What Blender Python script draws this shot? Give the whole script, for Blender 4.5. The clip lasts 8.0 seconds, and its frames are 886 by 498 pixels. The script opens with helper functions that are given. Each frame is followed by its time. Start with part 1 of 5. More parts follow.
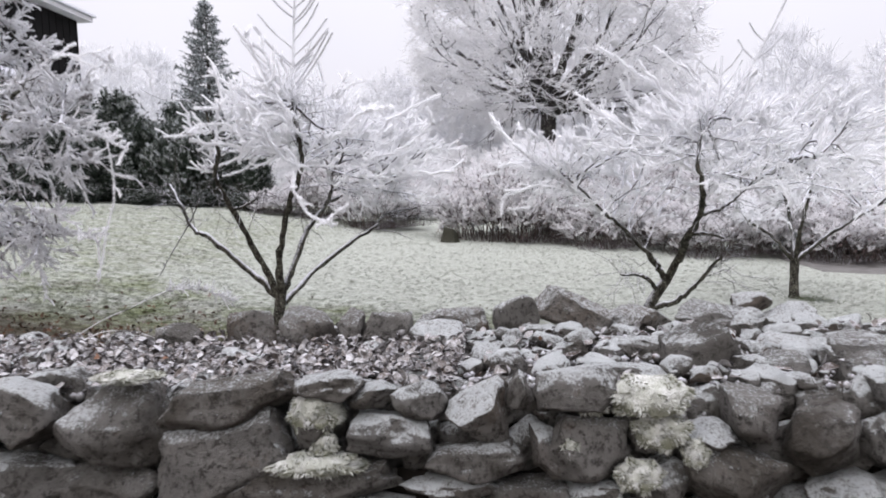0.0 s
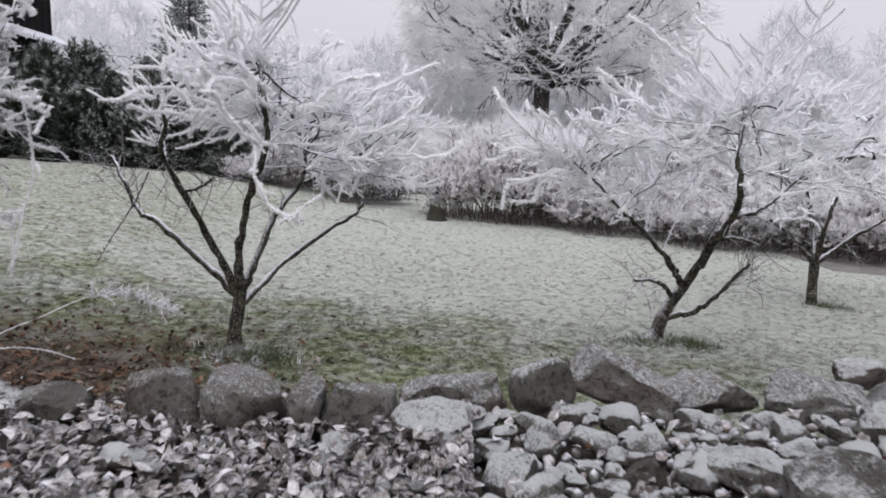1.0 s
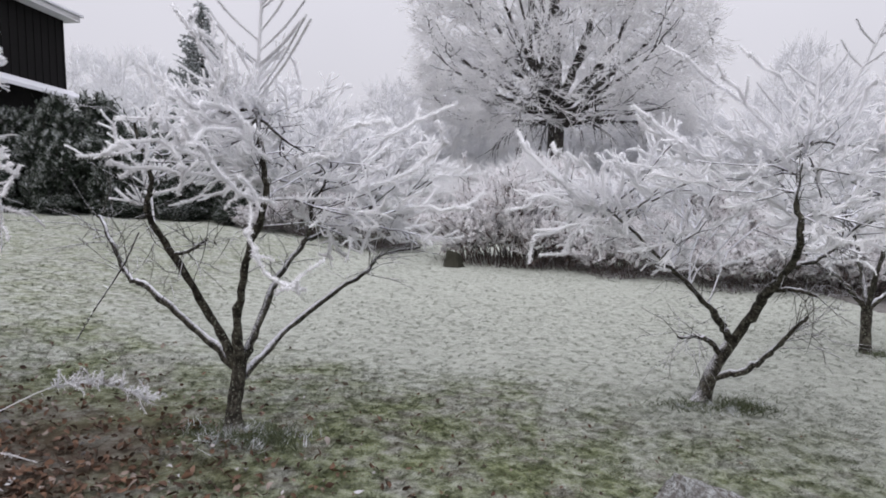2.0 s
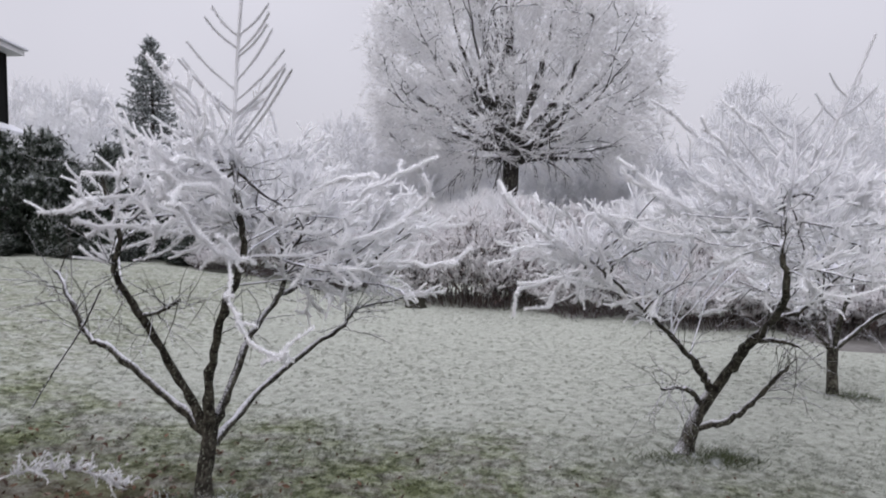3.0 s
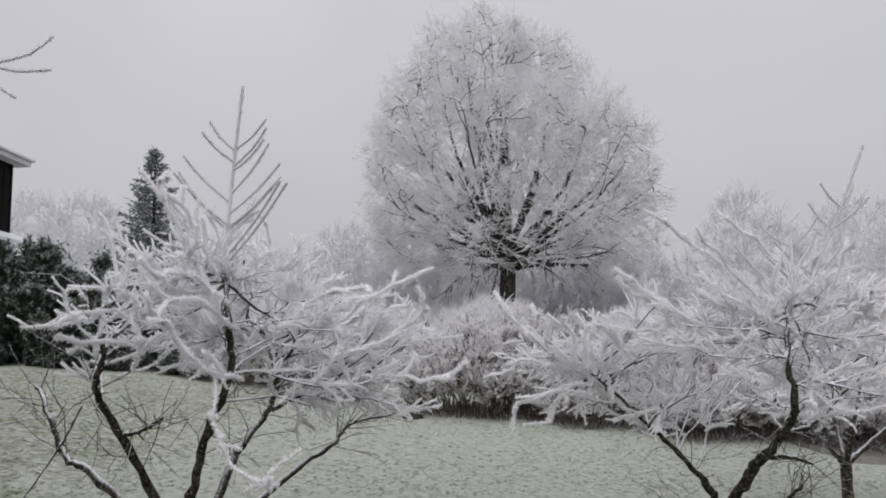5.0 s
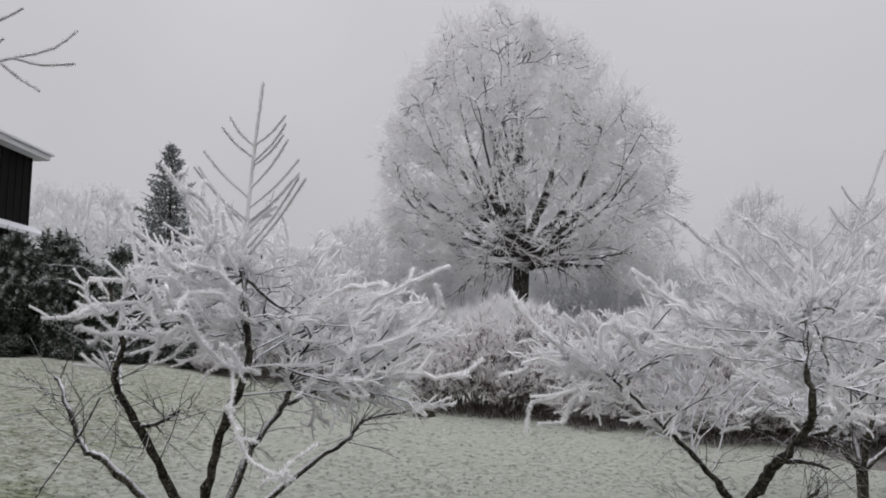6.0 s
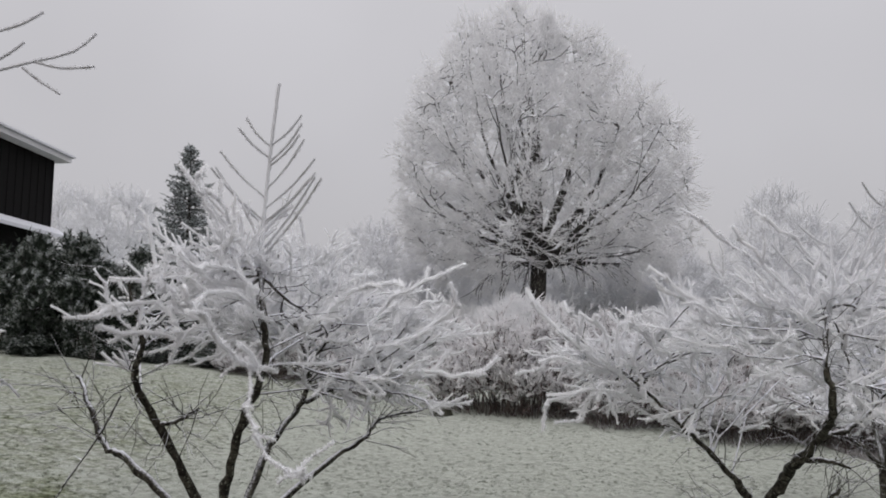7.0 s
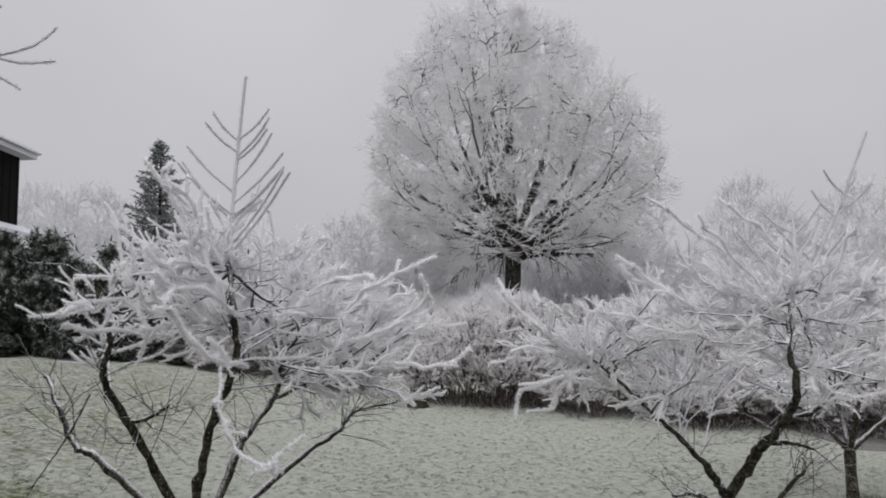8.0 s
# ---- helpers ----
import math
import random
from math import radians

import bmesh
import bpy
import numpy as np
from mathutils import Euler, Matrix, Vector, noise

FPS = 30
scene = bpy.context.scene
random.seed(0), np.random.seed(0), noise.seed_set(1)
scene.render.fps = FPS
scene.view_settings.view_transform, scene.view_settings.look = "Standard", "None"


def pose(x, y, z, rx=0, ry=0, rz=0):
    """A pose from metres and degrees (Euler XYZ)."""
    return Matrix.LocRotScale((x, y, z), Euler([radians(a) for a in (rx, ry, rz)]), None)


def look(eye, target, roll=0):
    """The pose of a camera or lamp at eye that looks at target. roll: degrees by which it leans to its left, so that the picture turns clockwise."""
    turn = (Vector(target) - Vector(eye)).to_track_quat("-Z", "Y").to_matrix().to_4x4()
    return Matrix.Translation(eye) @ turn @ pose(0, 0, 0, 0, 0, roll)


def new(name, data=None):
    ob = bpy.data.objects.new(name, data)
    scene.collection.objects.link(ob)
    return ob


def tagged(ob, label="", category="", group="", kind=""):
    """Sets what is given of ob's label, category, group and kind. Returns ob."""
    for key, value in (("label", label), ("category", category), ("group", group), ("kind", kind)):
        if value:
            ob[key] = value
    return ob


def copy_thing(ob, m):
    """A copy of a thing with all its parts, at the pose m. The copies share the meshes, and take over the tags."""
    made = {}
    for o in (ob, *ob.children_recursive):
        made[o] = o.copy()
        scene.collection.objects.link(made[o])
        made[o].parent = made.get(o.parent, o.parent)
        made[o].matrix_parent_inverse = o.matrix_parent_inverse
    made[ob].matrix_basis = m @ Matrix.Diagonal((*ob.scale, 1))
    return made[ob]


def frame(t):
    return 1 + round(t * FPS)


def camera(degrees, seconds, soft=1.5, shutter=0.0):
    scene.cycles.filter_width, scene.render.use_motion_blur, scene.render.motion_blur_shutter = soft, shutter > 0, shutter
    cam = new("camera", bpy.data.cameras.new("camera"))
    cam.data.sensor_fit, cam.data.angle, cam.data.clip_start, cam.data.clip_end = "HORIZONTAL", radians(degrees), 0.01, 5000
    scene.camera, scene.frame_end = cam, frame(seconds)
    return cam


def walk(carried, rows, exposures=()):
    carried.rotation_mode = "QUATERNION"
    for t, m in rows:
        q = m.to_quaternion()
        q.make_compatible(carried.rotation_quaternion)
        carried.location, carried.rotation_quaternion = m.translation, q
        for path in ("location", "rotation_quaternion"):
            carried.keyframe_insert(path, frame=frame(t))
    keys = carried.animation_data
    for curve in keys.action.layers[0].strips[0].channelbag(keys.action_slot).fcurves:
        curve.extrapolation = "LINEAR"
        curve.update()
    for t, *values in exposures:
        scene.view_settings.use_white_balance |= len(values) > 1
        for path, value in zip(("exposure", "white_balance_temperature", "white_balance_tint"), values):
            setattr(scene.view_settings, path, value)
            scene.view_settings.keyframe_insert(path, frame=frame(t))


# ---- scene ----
cam = camera(63.6, 8.0, soft=1.8, shutter=0.25)
PATH = [
    (0, (0.43, 0.099, 1.139), (0.269, 2.088, 1.003), -2.2),
    (0.5, (0.391, 0.584, 1.211), (0.239, 2.566, 0.99), -1.2),
    (1, (0.311, 0.985, 1.283), (0.197, 2.969, 1.059), 0.2),
    (1.2, (0.291, 1.141, 1.299), (0.11, 3.126, 1.141), -0.4),
    (1.5, (0.24, 1.335, 1.331), (0.019, 3.321, 1.24), -2.3),
    (1.7, (0.292, 1.423, 1.334), (0.095, 3.41, 1.224), -1.8),
    (2.8, (0.028, 1.66, 1.472), (-0.025, 3.657, 1.394), -1.7),
    (3, (0.043, 1.672, 1.488), (0.023, 3.671, 1.467), -1.5),
    (3.5, (0.056, 1.719, 1.501), (0.067, 3.716, 1.609), -1.9),
    (4, (0.076, 1.746, 1.526), (0.076, 3.73, 1.779), -2.0),
    (5.5, (0.046, 1.75, 1.529), (0.029, 3.731, 1.802), -1.4),
    (6, (0.037, 1.748, 1.522), (-0.005, 3.729, 1.792), -0.8),
    (6.5, (0.041, 1.748, 1.519), (-0.027, 3.729, 1.786), -0.9),
    (7, (0.047, 1.742, 1.519), (-0.043, 3.722, 1.787), -0.9),
    (7.5, (0.056, 1.727, 1.517), (-0.032, 3.707, 1.791), -1.4),
    (8, (0.077, 1.728, 1.513), (0.055, 3.712, 1.759), -2.0),
]
EXPOSURES = [(0.0, 0.60, 6400, 15), (0.5, 0.38, 6400, 15), (1.0, 0.23, 6400, 14), (1.7, 0.22, 6400, 14), (2.8, 0.14, 6330, 15), (3.5, 0.02, 6330, 15), (4.2, -0.10, 6450, 12), (5.3, -0.19, 6580, 11), (8.0, -0.23, 6600, 11)]
walk(cam, [(t, look(eye, target, roll)) for t, eye, target, roll in PATH], EXPOSURES)

# ---- light: foggy overcast winter day ----
world = bpy.data.worlds.new("overcast_sky")
scene.world = world
world.use_nodes = True
wn, wl = world.node_tree.nodes, world.node_tree.links
sky = wn.new("ShaderNodeTexSky")
sky.sky_type, sky.sun_disc = "NISHITA", False
sky.sun_elevation, sky.sun_rotation = radians(24), radians(200)
sky.air_density, sky.dust_density = 1.5, 6.0
dim = wn.new("ShaderNodeVectorMath")
dim.operation = "SCALE"
dim.inputs["Scale"].default_value = 0.06
tc = wn.new("ShaderNodeTexCoord")
axes = wn.new("ShaderNodeSeparateXYZ")
wl.new(tc.outputs["Generated"], axes.inputs[0])
rise = wn.new("ShaderNodeMapRange")  # an overcast sky is about three times brighter overhead than at the horizon
rise.inputs["From Min"].default_value, rise.inputs["From Max"].default_value = 0.5, 1.0
rise.inputs["To Min"].default_value, rise.inputs["To Max"].default_value = 0.635, 2.3
wl.new(axes.outputs["Z"], rise.inputs["Value"])
grey = wn.new("ShaderNodeVectorMath")
grey.operation = "SCALE"
grey.inputs[0].default_value = (1.0, 1.0, 1.06)
wisp = wn.new("ShaderNodeTexNoise")
wisp.inputs["Scale"].default_value, wisp.inputs["Detail"].default_value = 2.2, 3.0
wl.new(tc.outputs["Generated"], wisp.inputs["Vector"])
soft_cloud = wn.new("ShaderNodeMapRange")
soft_cloud.inputs["To Min"].default_value, soft_cloud.inputs["To Max"].default_value = 0.88, 1.12
wl.new(wisp.outputs["Fac"], soft_cloud.inputs["Value"])
level = wn.new("ShaderNodeMath")
level.operation = "MULTIPLY"
haze = wn.new("ShaderNodeMapRange")  # the fog dims the sky a little towards the horizon
haze.inputs["From Min"].default_value, haze.inputs["From Max"].default_value = 0.05, 0.45
haze.inputs["To Min"].default_value, haze.inputs["To Max"].default_value = 0.93, 1.13
wl.new(axes.outputs["Z"], haze.inputs["Value"])
thick = wn.new("ShaderNodeMath")
thick.operation = "MULTIPLY"
wl.new(rise.outputs["Result"], thick.inputs[0])
wl.new(haze.outputs["Result"], thick.inputs[1])
wl.new(thick.outputs[0], level.inputs[0])
wl.new(soft_cloud.outputs["Result"], level.inputs[1])
wl.new(level.outputs[0], grey.inputs["Scale"])
cloud = wn.new("ShaderNodeMixRGB")
cloud.inputs["Fac"].default_value = 0.92
wl.new(grey.outputs[0], cloud.inputs["Color2"])
wl.new(sky.outputs["Color"], dim.inputs[0])
wl.new(dim.outputs[0], cloud.inputs["Color1"])
wl.new(cloud.outputs["Color"], wn["Background"].inputs["Color"])
wn["Background"].inputs["Strength"].default_value = 1.0
sun_data = bpy.data.lights.new("sun", "SUN")
sun_data.energy, sun_data.angle, sun_data.color = 0.9, radians(60), (1.0, 0.98, 0.95)
sun = new("sun", sun_data)
sun.matrix_world = look((-10, -25, 22), (0, 5, 0))


# ---- materials ----
class Mat:
    """A node material with short calls for the usual nodes."""

    def __init__(self, name, rough=0.8, spec=0.3):
        self.m = bpy.data.materials.new(name)
        self.m.use_nodes = True
        self.n, self.l = self.m.node_tree.nodes, self.m.node_tree.links
        self.b = self.n["Principled BSDF"]
        self.b.inputs["Roughness"].default_value = rough
        self.b.inputs["Specular IOR Level"].default_value = spec
        self.pos = self.n.new("ShaderNodeNewGeometry")
        self.tc = self.n.new("ShaderNodeTexCoord")

    def noise(self, scale, detail=4.0, rough=0.6, obj=False):
        k = self.n.new("ShaderNodeTexNoise")
        k.inputs["Scale"].default_value, k.inputs["Detail"].default_value, k.inputs["Roughness"].default_value = scale, detail, rough
        self.l.new(self.tc.outputs["Object"] if obj else self.pos.outputs["Position"], k.inputs["Vector"])
        return k.outputs["Fac"]

    def voronoi(self, scale, out="Distance"):
        k = self.n.new("ShaderNodeTexVoronoi")
        k.inputs["Scale"].default_value = scale
        self.l.new(self.pos.outputs["Position"], k.inputs["Vector"])
        return k.outputs[out]

    def ramp(self, fac, stops):
        k = self.n.new("ShaderNodeValToRGB")
        e = k.color_ramp.elements
        while len(e) < len(stops):
            e.new(0.5)
        for s, (p, c) in zip(e, stops):
            s.position, s.color = p, (*c, 1) if len(c) == 3 else c
        self.l.new(fac, k.inputs["Fac"])
        return k.outputs["Color"]

    def fit(self, v, a, b, c=0.0, d=1.0, smooth=True):
        k = self.n.new("ShaderNodeMapRange")
        k.interpolation_type = "SMOOTHSTEP" if smooth else "LINEAR"
        for i, x in zip(("From Min", "From Max", "To Min", "To Max"), (a, b, c, d)):
            k.inputs[i].default_value = x
        self.l.new(v, k.inputs["Value"])
        return k.outputs["Result"]

    def math(self, op, a, b, clamp=False):
        k = self.n.new("ShaderNodeMath")
        k.operation, k.use_clamp = op, clamp
        for i, x in ((0, a), (1, b)):
            if isinstance(x, (int, float)):
                k.inputs[i].default_value = x
            else:
                self.l.new(x, k.inputs[i])
        return k.outputs[0]

    def mix(self, fac, a, b, mode="MIX"):
        k = self.n.new("ShaderNodeMixRGB")
        k.blend_type = mode
        for i, x in (("Fac", fac), ("Color1", a), ("Color2", b)):
            if isinstance(x, (int, float)):
                k.inputs[i].default_value = x
            elif isinstance(x, tuple):
                k.inputs[i].default_value = (*x, 1)
            else:
                self.l.new(x, k.inputs[i])
        return k.outputs["Color"]

    def up(self):
        k = self.n.new("ShaderNodeSeparateXYZ")
        self.l.new(self.pos.outputs["Normal"], k.inputs[0])
        return k.outputs["Z"]

    def place(self):
        k = self.n.new("ShaderNodeSeparateXYZ")
        self.l.new(self.pos.outputs["Position"], k.inputs[0])
        return k.outputs

    def island(self):
        return self.pos.outputs["Random Per Island"]

    def each(self):
        return self.n.new("ShaderNodeObjectInfo").outputs["Random"]

    def done(self, color, bump=None, dist=0.01, strength=0.6, rough=None):
        self.l.new(color, self.b.inputs["Base Color"])
        if bump is not None:
            k = self.n.new("ShaderNodeBump")
            k.inputs["Distance"].default_value, k.inputs["Strength"].default_value = dist, strength
            self.l.new(bump, k.inputs["Height"])
            self.l.new(k.outputs["Normal"], self.b.inputs["Normal"])
        if rough is not None:
            self.l.new(rough, self.b.inputs["Roughness"])
        return self.m


FROST = (0.80, 0.81, 0.86)


def stone_material(name="frosted_fieldstone", more=0.0):
    m = Mat(name, 0.9, 0.15)
    n1, n2, n3 = m.noise(7, 5), m.noise(45, 6, 0.75), m.noise(130, 4, 0.8)
    tone = m.ramp(m.each(), [(0.0, (0.085, 0.076, 0.064)), (0.35, (0.155, 0.15, 0.14)), (0.6, (0.12, 0.108, 0.092)), (0.8, (0.20, 0.196, 0.186)), (1.0, (0.14, 0.112, 0.088))])
    base = m.mix(m.fit(n1, 0.4, 0.65), tone, (0.235, 0.226, 0.21))
    base = m.mix(m.fit(n2, 0.47, 0.64, 0, 0.85), base, (0.040, 0.036, 0.031))
    base = m.mix(m.fit(m.noise(14, 4), 0.60, 0.72, 0, 0.35), base, (0.11, 0.075, 0.05))
    base = m.mix(m.fit(m.noise(30, 3), 0.64, 0.70, 0, 0.6), base, (0.21, 0.21, 0.19))
    lean = m.math("ADD", m.fit(m.up(), -0.25, 0.9, 0.0, 1.0), m.math("MULTIPLY", m.math("SUBTRACT", n1, 0.5), 1.3))
    lean = m.math("ADD", lean, m.math("MULTIPLY", m.math("SUBTRACT", m.each(), 0.5), 0.6))
    speck = m.math("ADD", m.math("MULTIPLY", n2, 0.6), m.math("MULTIPLY", n3, 0.6))
    cover = m.fit(m.math("ADD", m.fit(lean, 0.05, 1.1, -0.20 + more, 0.19 + more), speck), 0.62, 0.82, 0.0, 0.80)
    col = m.mix(cover, base, (0.75, 0.785, 0.785))
    return m.done(col, m.math("ADD", m.math("MULTIPLY", n2, 1.0), m.math("MULTIPLY", n3, 0.6)), 0.04, 1.0)


def bark_material(name, dark, light, frost=0.9, scale=1.0, lo=0.35):
    m = Mat(name, 0.9, 0.15)
    n1, n2 = m.noise(22 * scale, 5, 0.7), m.noise(110 * scale, 3, 0.7)
    col = m.mix(m.fit(n1, 0.4, 0.66), dark, light)
    col = m.mix(m.fit(m.noise(55 * scale, 3), 0.58, 0.66, 0, 0.7), col, (0.24, 0.255, 0.20))
    cover = m.math("MULTIPLY", m.fit(m.math("ADD", m.up(), m.math("MULTIPLY", m.math("SUBTRACT", n2, 0.5), 1.2)), lo, lo + 0.45), frost)
    return m.done(m.mix(cover, col, FROST), n1, 0.02, 1.0)


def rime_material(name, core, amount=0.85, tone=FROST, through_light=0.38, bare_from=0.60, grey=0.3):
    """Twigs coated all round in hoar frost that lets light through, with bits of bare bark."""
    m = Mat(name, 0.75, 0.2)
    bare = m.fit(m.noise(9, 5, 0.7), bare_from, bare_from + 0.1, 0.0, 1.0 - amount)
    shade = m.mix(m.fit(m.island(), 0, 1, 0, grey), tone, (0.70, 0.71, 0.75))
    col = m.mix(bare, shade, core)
    mat = m.done(col, m.noise(170, 2), 0.01, 0.8)
    glow = m.n.new("ShaderNodeBsdfTranslucent")
    m.l.new(col, glow.inputs["Color"])
    both = m.n.new("ShaderNodeMixShader")
    both.inputs["Fac"].default_value = through_light
    m.l.new(m.b.outputs[0], both.inputs[1])
    m.l.new(glow.outputs[0], both.inputs[2])
    m.l.new(both.outputs[0], m.n["Material Output"].inputs["Surface"])
    return mat


def lawn_material(name, blades):
    m = Mat(name, 0.9, 0.1)
    xyz = m.place()
    n1, n2, n3, n4 = m.noise(1.1, 3), m.noise(11, 4, 0.7), m.noise(60, 4, 0.75), m.noise(3.2, 4, 0.65)
    # the frost is thin or gone under the trees beside the wall
    dx = m.math("DIVIDE", m.math("ADD", xyz["X"], 1.3), 4.0)
    dy = m.math("DIVIDE", m.math("SUBTRACT", xyz["Y"], 4.3), 2.9)
    r = m.math("ADD", m.math("MULTIPLY", dx, dx), m.math("MULTIPLY", dy, dy))
    thaw_and_shade = m.math("ADD", m.math("SUBTRACT", 1.5, r), m.math("MULTIPLY", m.math("SUBTRACT", n1, 0.5), 2.4))
    thaw_and_shade = m.math("MAXIMUM", thaw_and_shade, -0.9)
    # far left lawn: thinner frost, with the pines' and house's shade painted in
    left = m.math("MULTIPLY", m.fit(xyz["X"], -4.2, -1.2, 1.0, 0.0), m.math("MULTIPLY", m.fit(xyz["Y"], 12.0, 22.0, 1.30, 1.05), m.fit(xyz["Y"], 6.0, 9.0, 0.0, 1.0)))
    thaw_and_shade = m.fit(m.math("ADD", thaw_and_shade, left), -0.9, 1.3)
    green = m.mix(m.fit(n2, 0.38, 0.62), (0.078, 0.090, 0.044), (0.180, 0.208, 0.098))
    green = m.mix(m.fit(n4, 0.5, 0.62, 0, 0.85), green, (0.082, 0.066, 0.046))
    white = m.mix(m.fit(n2, 0.3, 0.7), (0.295, 0.312, 0.272), (0.425, 0.443, 0.397))
    clump = m.math("ADD", m.math("MULTIPLY", n2, 0.6), m.math("MULTIPLY", n3, 0.4))
    clump = m.math("ADD", clump, m.math("MULTIPLY", m.math("SUBTRACT", n4, 0.5), 0.5))
    # rime also fades out on the unseen strip before the wall
    lift = m.math("SUBTRACT", m.fit(xyz["Y"], 1.6, 2.6, 0.0, 0.38), m.math("MULTIPLY", thaw_and_shade, 0.38))
    rime = m.fit(m.math("ADD", clump, lift), 0.38, 0.78, 0.0, 0.95)
    if blades:
        rime = m.math("ADD", rime, m.fit(m.island(), 0.0, 1.0, -0.10, 0.22, False), True)
    soil_and_bounce_cut = m.fit(m.math("ADD", m.math("MULTIPLY", xyz["X"], -1.0), m.math("MULTIPLY", m.math("SUBTRACT", n1, 0.5), 2.0)), 1.0, 2.1)
    near = m.fit(xyz["Y"], 5.0, 6.8, 1.0, 0.0)
    # unseen ground before the wall is darkened to cut light bounced onto the stones
    soil_and_bounce_cut = m.math("MAXIMUM", m.math("MULTIPLY", soil_and_bounce_cut, near), m.fit(xyz["Y"], 1.6, 2.6, 1.0, 0.0))
    green = m.mix(soil_and_bounce_cut, green, (0.072, 0.050, 0.036))
    rime = m.math("MULTIPLY", rime, m.fit(soil_and_bounce_cut, 0.0, 1.0, 1.0, 0.45))
    col = m.mix(rime, green, white)
    if blades:
        glow = m.n.new("ShaderNodeBsdfTranslucent")
        m.l.new(col, glow.inputs["Color"])
        both = m.n.new("ShaderNodeMixShader")
        both.inputs["Fac"].default_value = 0.5
        m.l.new(m.b.outputs[0], both.inputs[1])
        m.l.new(glow.outputs[0], both.inputs[2])
        m.l.new(both.outputs[0], m.n["Material Output"].inputs["Surface"])
    return m.done(col, m.math("ADD", n3, n2), 0.03, 0.9)


def leaf_material():
    m = Mat("frosted_fallen_leaf", 0.7, 0.3)
    col = m.ramp(m.island(), [(0.0, (0.025, 0.02, 0.016)), (0.25, (0.05, 0.037, 0.029)), (0.42, (0.082, 0.066, 0.054)), (0.58, (0.15, 0.135, 0.122)), (0.78, (0.23, 0.22, 0.21)), (1.0, (0.35, 0.345, 0.345))])
    col = m.mix(m.fit(m.noise(70, 4, 0.75), 0.42, 0.66, 0, 0.6), col, m.mix(0.55, col, FROST))
    return m.done(col, m.noise(90, 3), 0.004, 0.6)


def litter_material():
    m = Mat("brown_leaf_litter", 0.8, 0.2)
    col = m.ramp(m.island(), [(0.0, (0.035, 0.024, 0.018)), (0.45, (0.085, 0.05, 0.034)), (0.8, (0.14, 0.08, 0.05)), (0.93, (0.22, 0.19, 0.17)), (1.0, (0.42, 0.42, 0.43))])
    return m.done(col, m.noise(90, 3), 0.004, 0.5)


def needle_material(name, dark, light, frost, patch=0.55):
    m = Mat(name, 0.7, 0.2)
    n = m.noise(2.2, 4)
    col = m.mix(n, dark, light)
    rime = m.math("ADD", m.math("MULTIPLY", m.fit(m.island(), 0.35, 1.0), frost), m.fit(m.noise(5.0, 4), 0.47, 0.62, -0.40, patch), True)
    return m.done(m.mix(rime, col, (0.66, 0.69, 0.72)))


def moss_material():
    m = Mat("frosted_pale_moss", 0.9, 0.1)
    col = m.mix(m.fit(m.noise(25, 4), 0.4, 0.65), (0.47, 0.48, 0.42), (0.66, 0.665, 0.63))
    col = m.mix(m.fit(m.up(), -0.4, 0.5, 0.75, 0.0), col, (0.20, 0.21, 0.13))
    return m.done(col, m.noise(120, 4), 0.02, 1.0)


def plain_material(name, a, b, scale, rough=0.8, spec=0.3):
    m = Mat(name, rough, spec)
    n = m.noise(scale, 5, 0.7)
    return m.done(m.mix(n, a, b), n, 0.01, 0.5)


def gravel_material():
    m = Mat("frosted_gravel", 0.95, 0.1)
    tone = m.ramp(m.island(), [(0.0, (0.03, 0.027, 0.025)), (0.5, (0.12, 0.115, 0.11)), (0.85, (0.22, 0.215, 0.21)), (1.0, (0.13, 0.09, 0.07))])
    cover = m.math("MULTIPLY", m.fit(m.up(), 0.0, 0.8), m.fit(m.noise(60, 4), 0.35, 0.65, 0.05, 0.5))
    return m.done(m.mix(cover, tone, FROST), m.noise(220, 3), 0.004, 0.6)


STONE_GREY = stone_material("grey_fieldstone", -0.09)
STONE_BROWN = stone_material("brown_fieldstone", -0.13)
STONE, PEBBLE, GRAVEL = stone_material(), stone_material("frosted_pebble", 0.08), gravel_material()
BARK = bark_material("lichened_fruit_bark", (0.018, 0.016, 0.013), (0.085, 0.079, 0.063), 0.85, 1.0, 0.38)
BARK_FAR = bark_material("dark_frosted_bark", (0.03, 0.027, 0.026), (0.07, 0.062, 0.058), 0.9, 0.25, 0.45)
RIME = rime_material("hoar_frosted_twig", (0.16, 0.14, 0.13), 0.6, (0.96, 0.962, 0.97), 0.70, 0.62, 0.10)
RIME_THIN = rime_material("thinly_frosted_twig", (0.12, 0.10, 0.09), 0.2, (0.86, 0.862, 0.87), 0.45, 0.54, 0.5)
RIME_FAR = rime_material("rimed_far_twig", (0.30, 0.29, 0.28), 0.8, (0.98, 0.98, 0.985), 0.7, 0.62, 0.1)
# no fog volume: the fog's paleness is put into bark and twig colour
RIME_FOG = rime_material("haze_toned_rimed_twig", (0.5, 0.5, 0.53), 0.9, (0.92, 0.925, 0.94))
RIME_SHRUB = rime_material("rimed_shrub_twig", (0.20, 0.13, 0.125), 0.3, (0.90, 0.89, 0.895), 0.5, 0.56)
RIME_SHOOT = rime_material("rimed_bare_shoot", (0.16, 0.14, 0.13), 0.55, (0.76, 0.765, 0.78), 0.35)
LAWN, BLADES = lawn_material("frosted_lawn", False), lawn_material("frosted_grass_blades", True)
LEAF, LITTER, MOSS = leaf_material(), litter_material(), moss_material()
PINE = needle_material("dark_pine_needles", (0.010, 0.016, 0.011), (0.032, 0.044, 0.031), 0.12, 0.10)
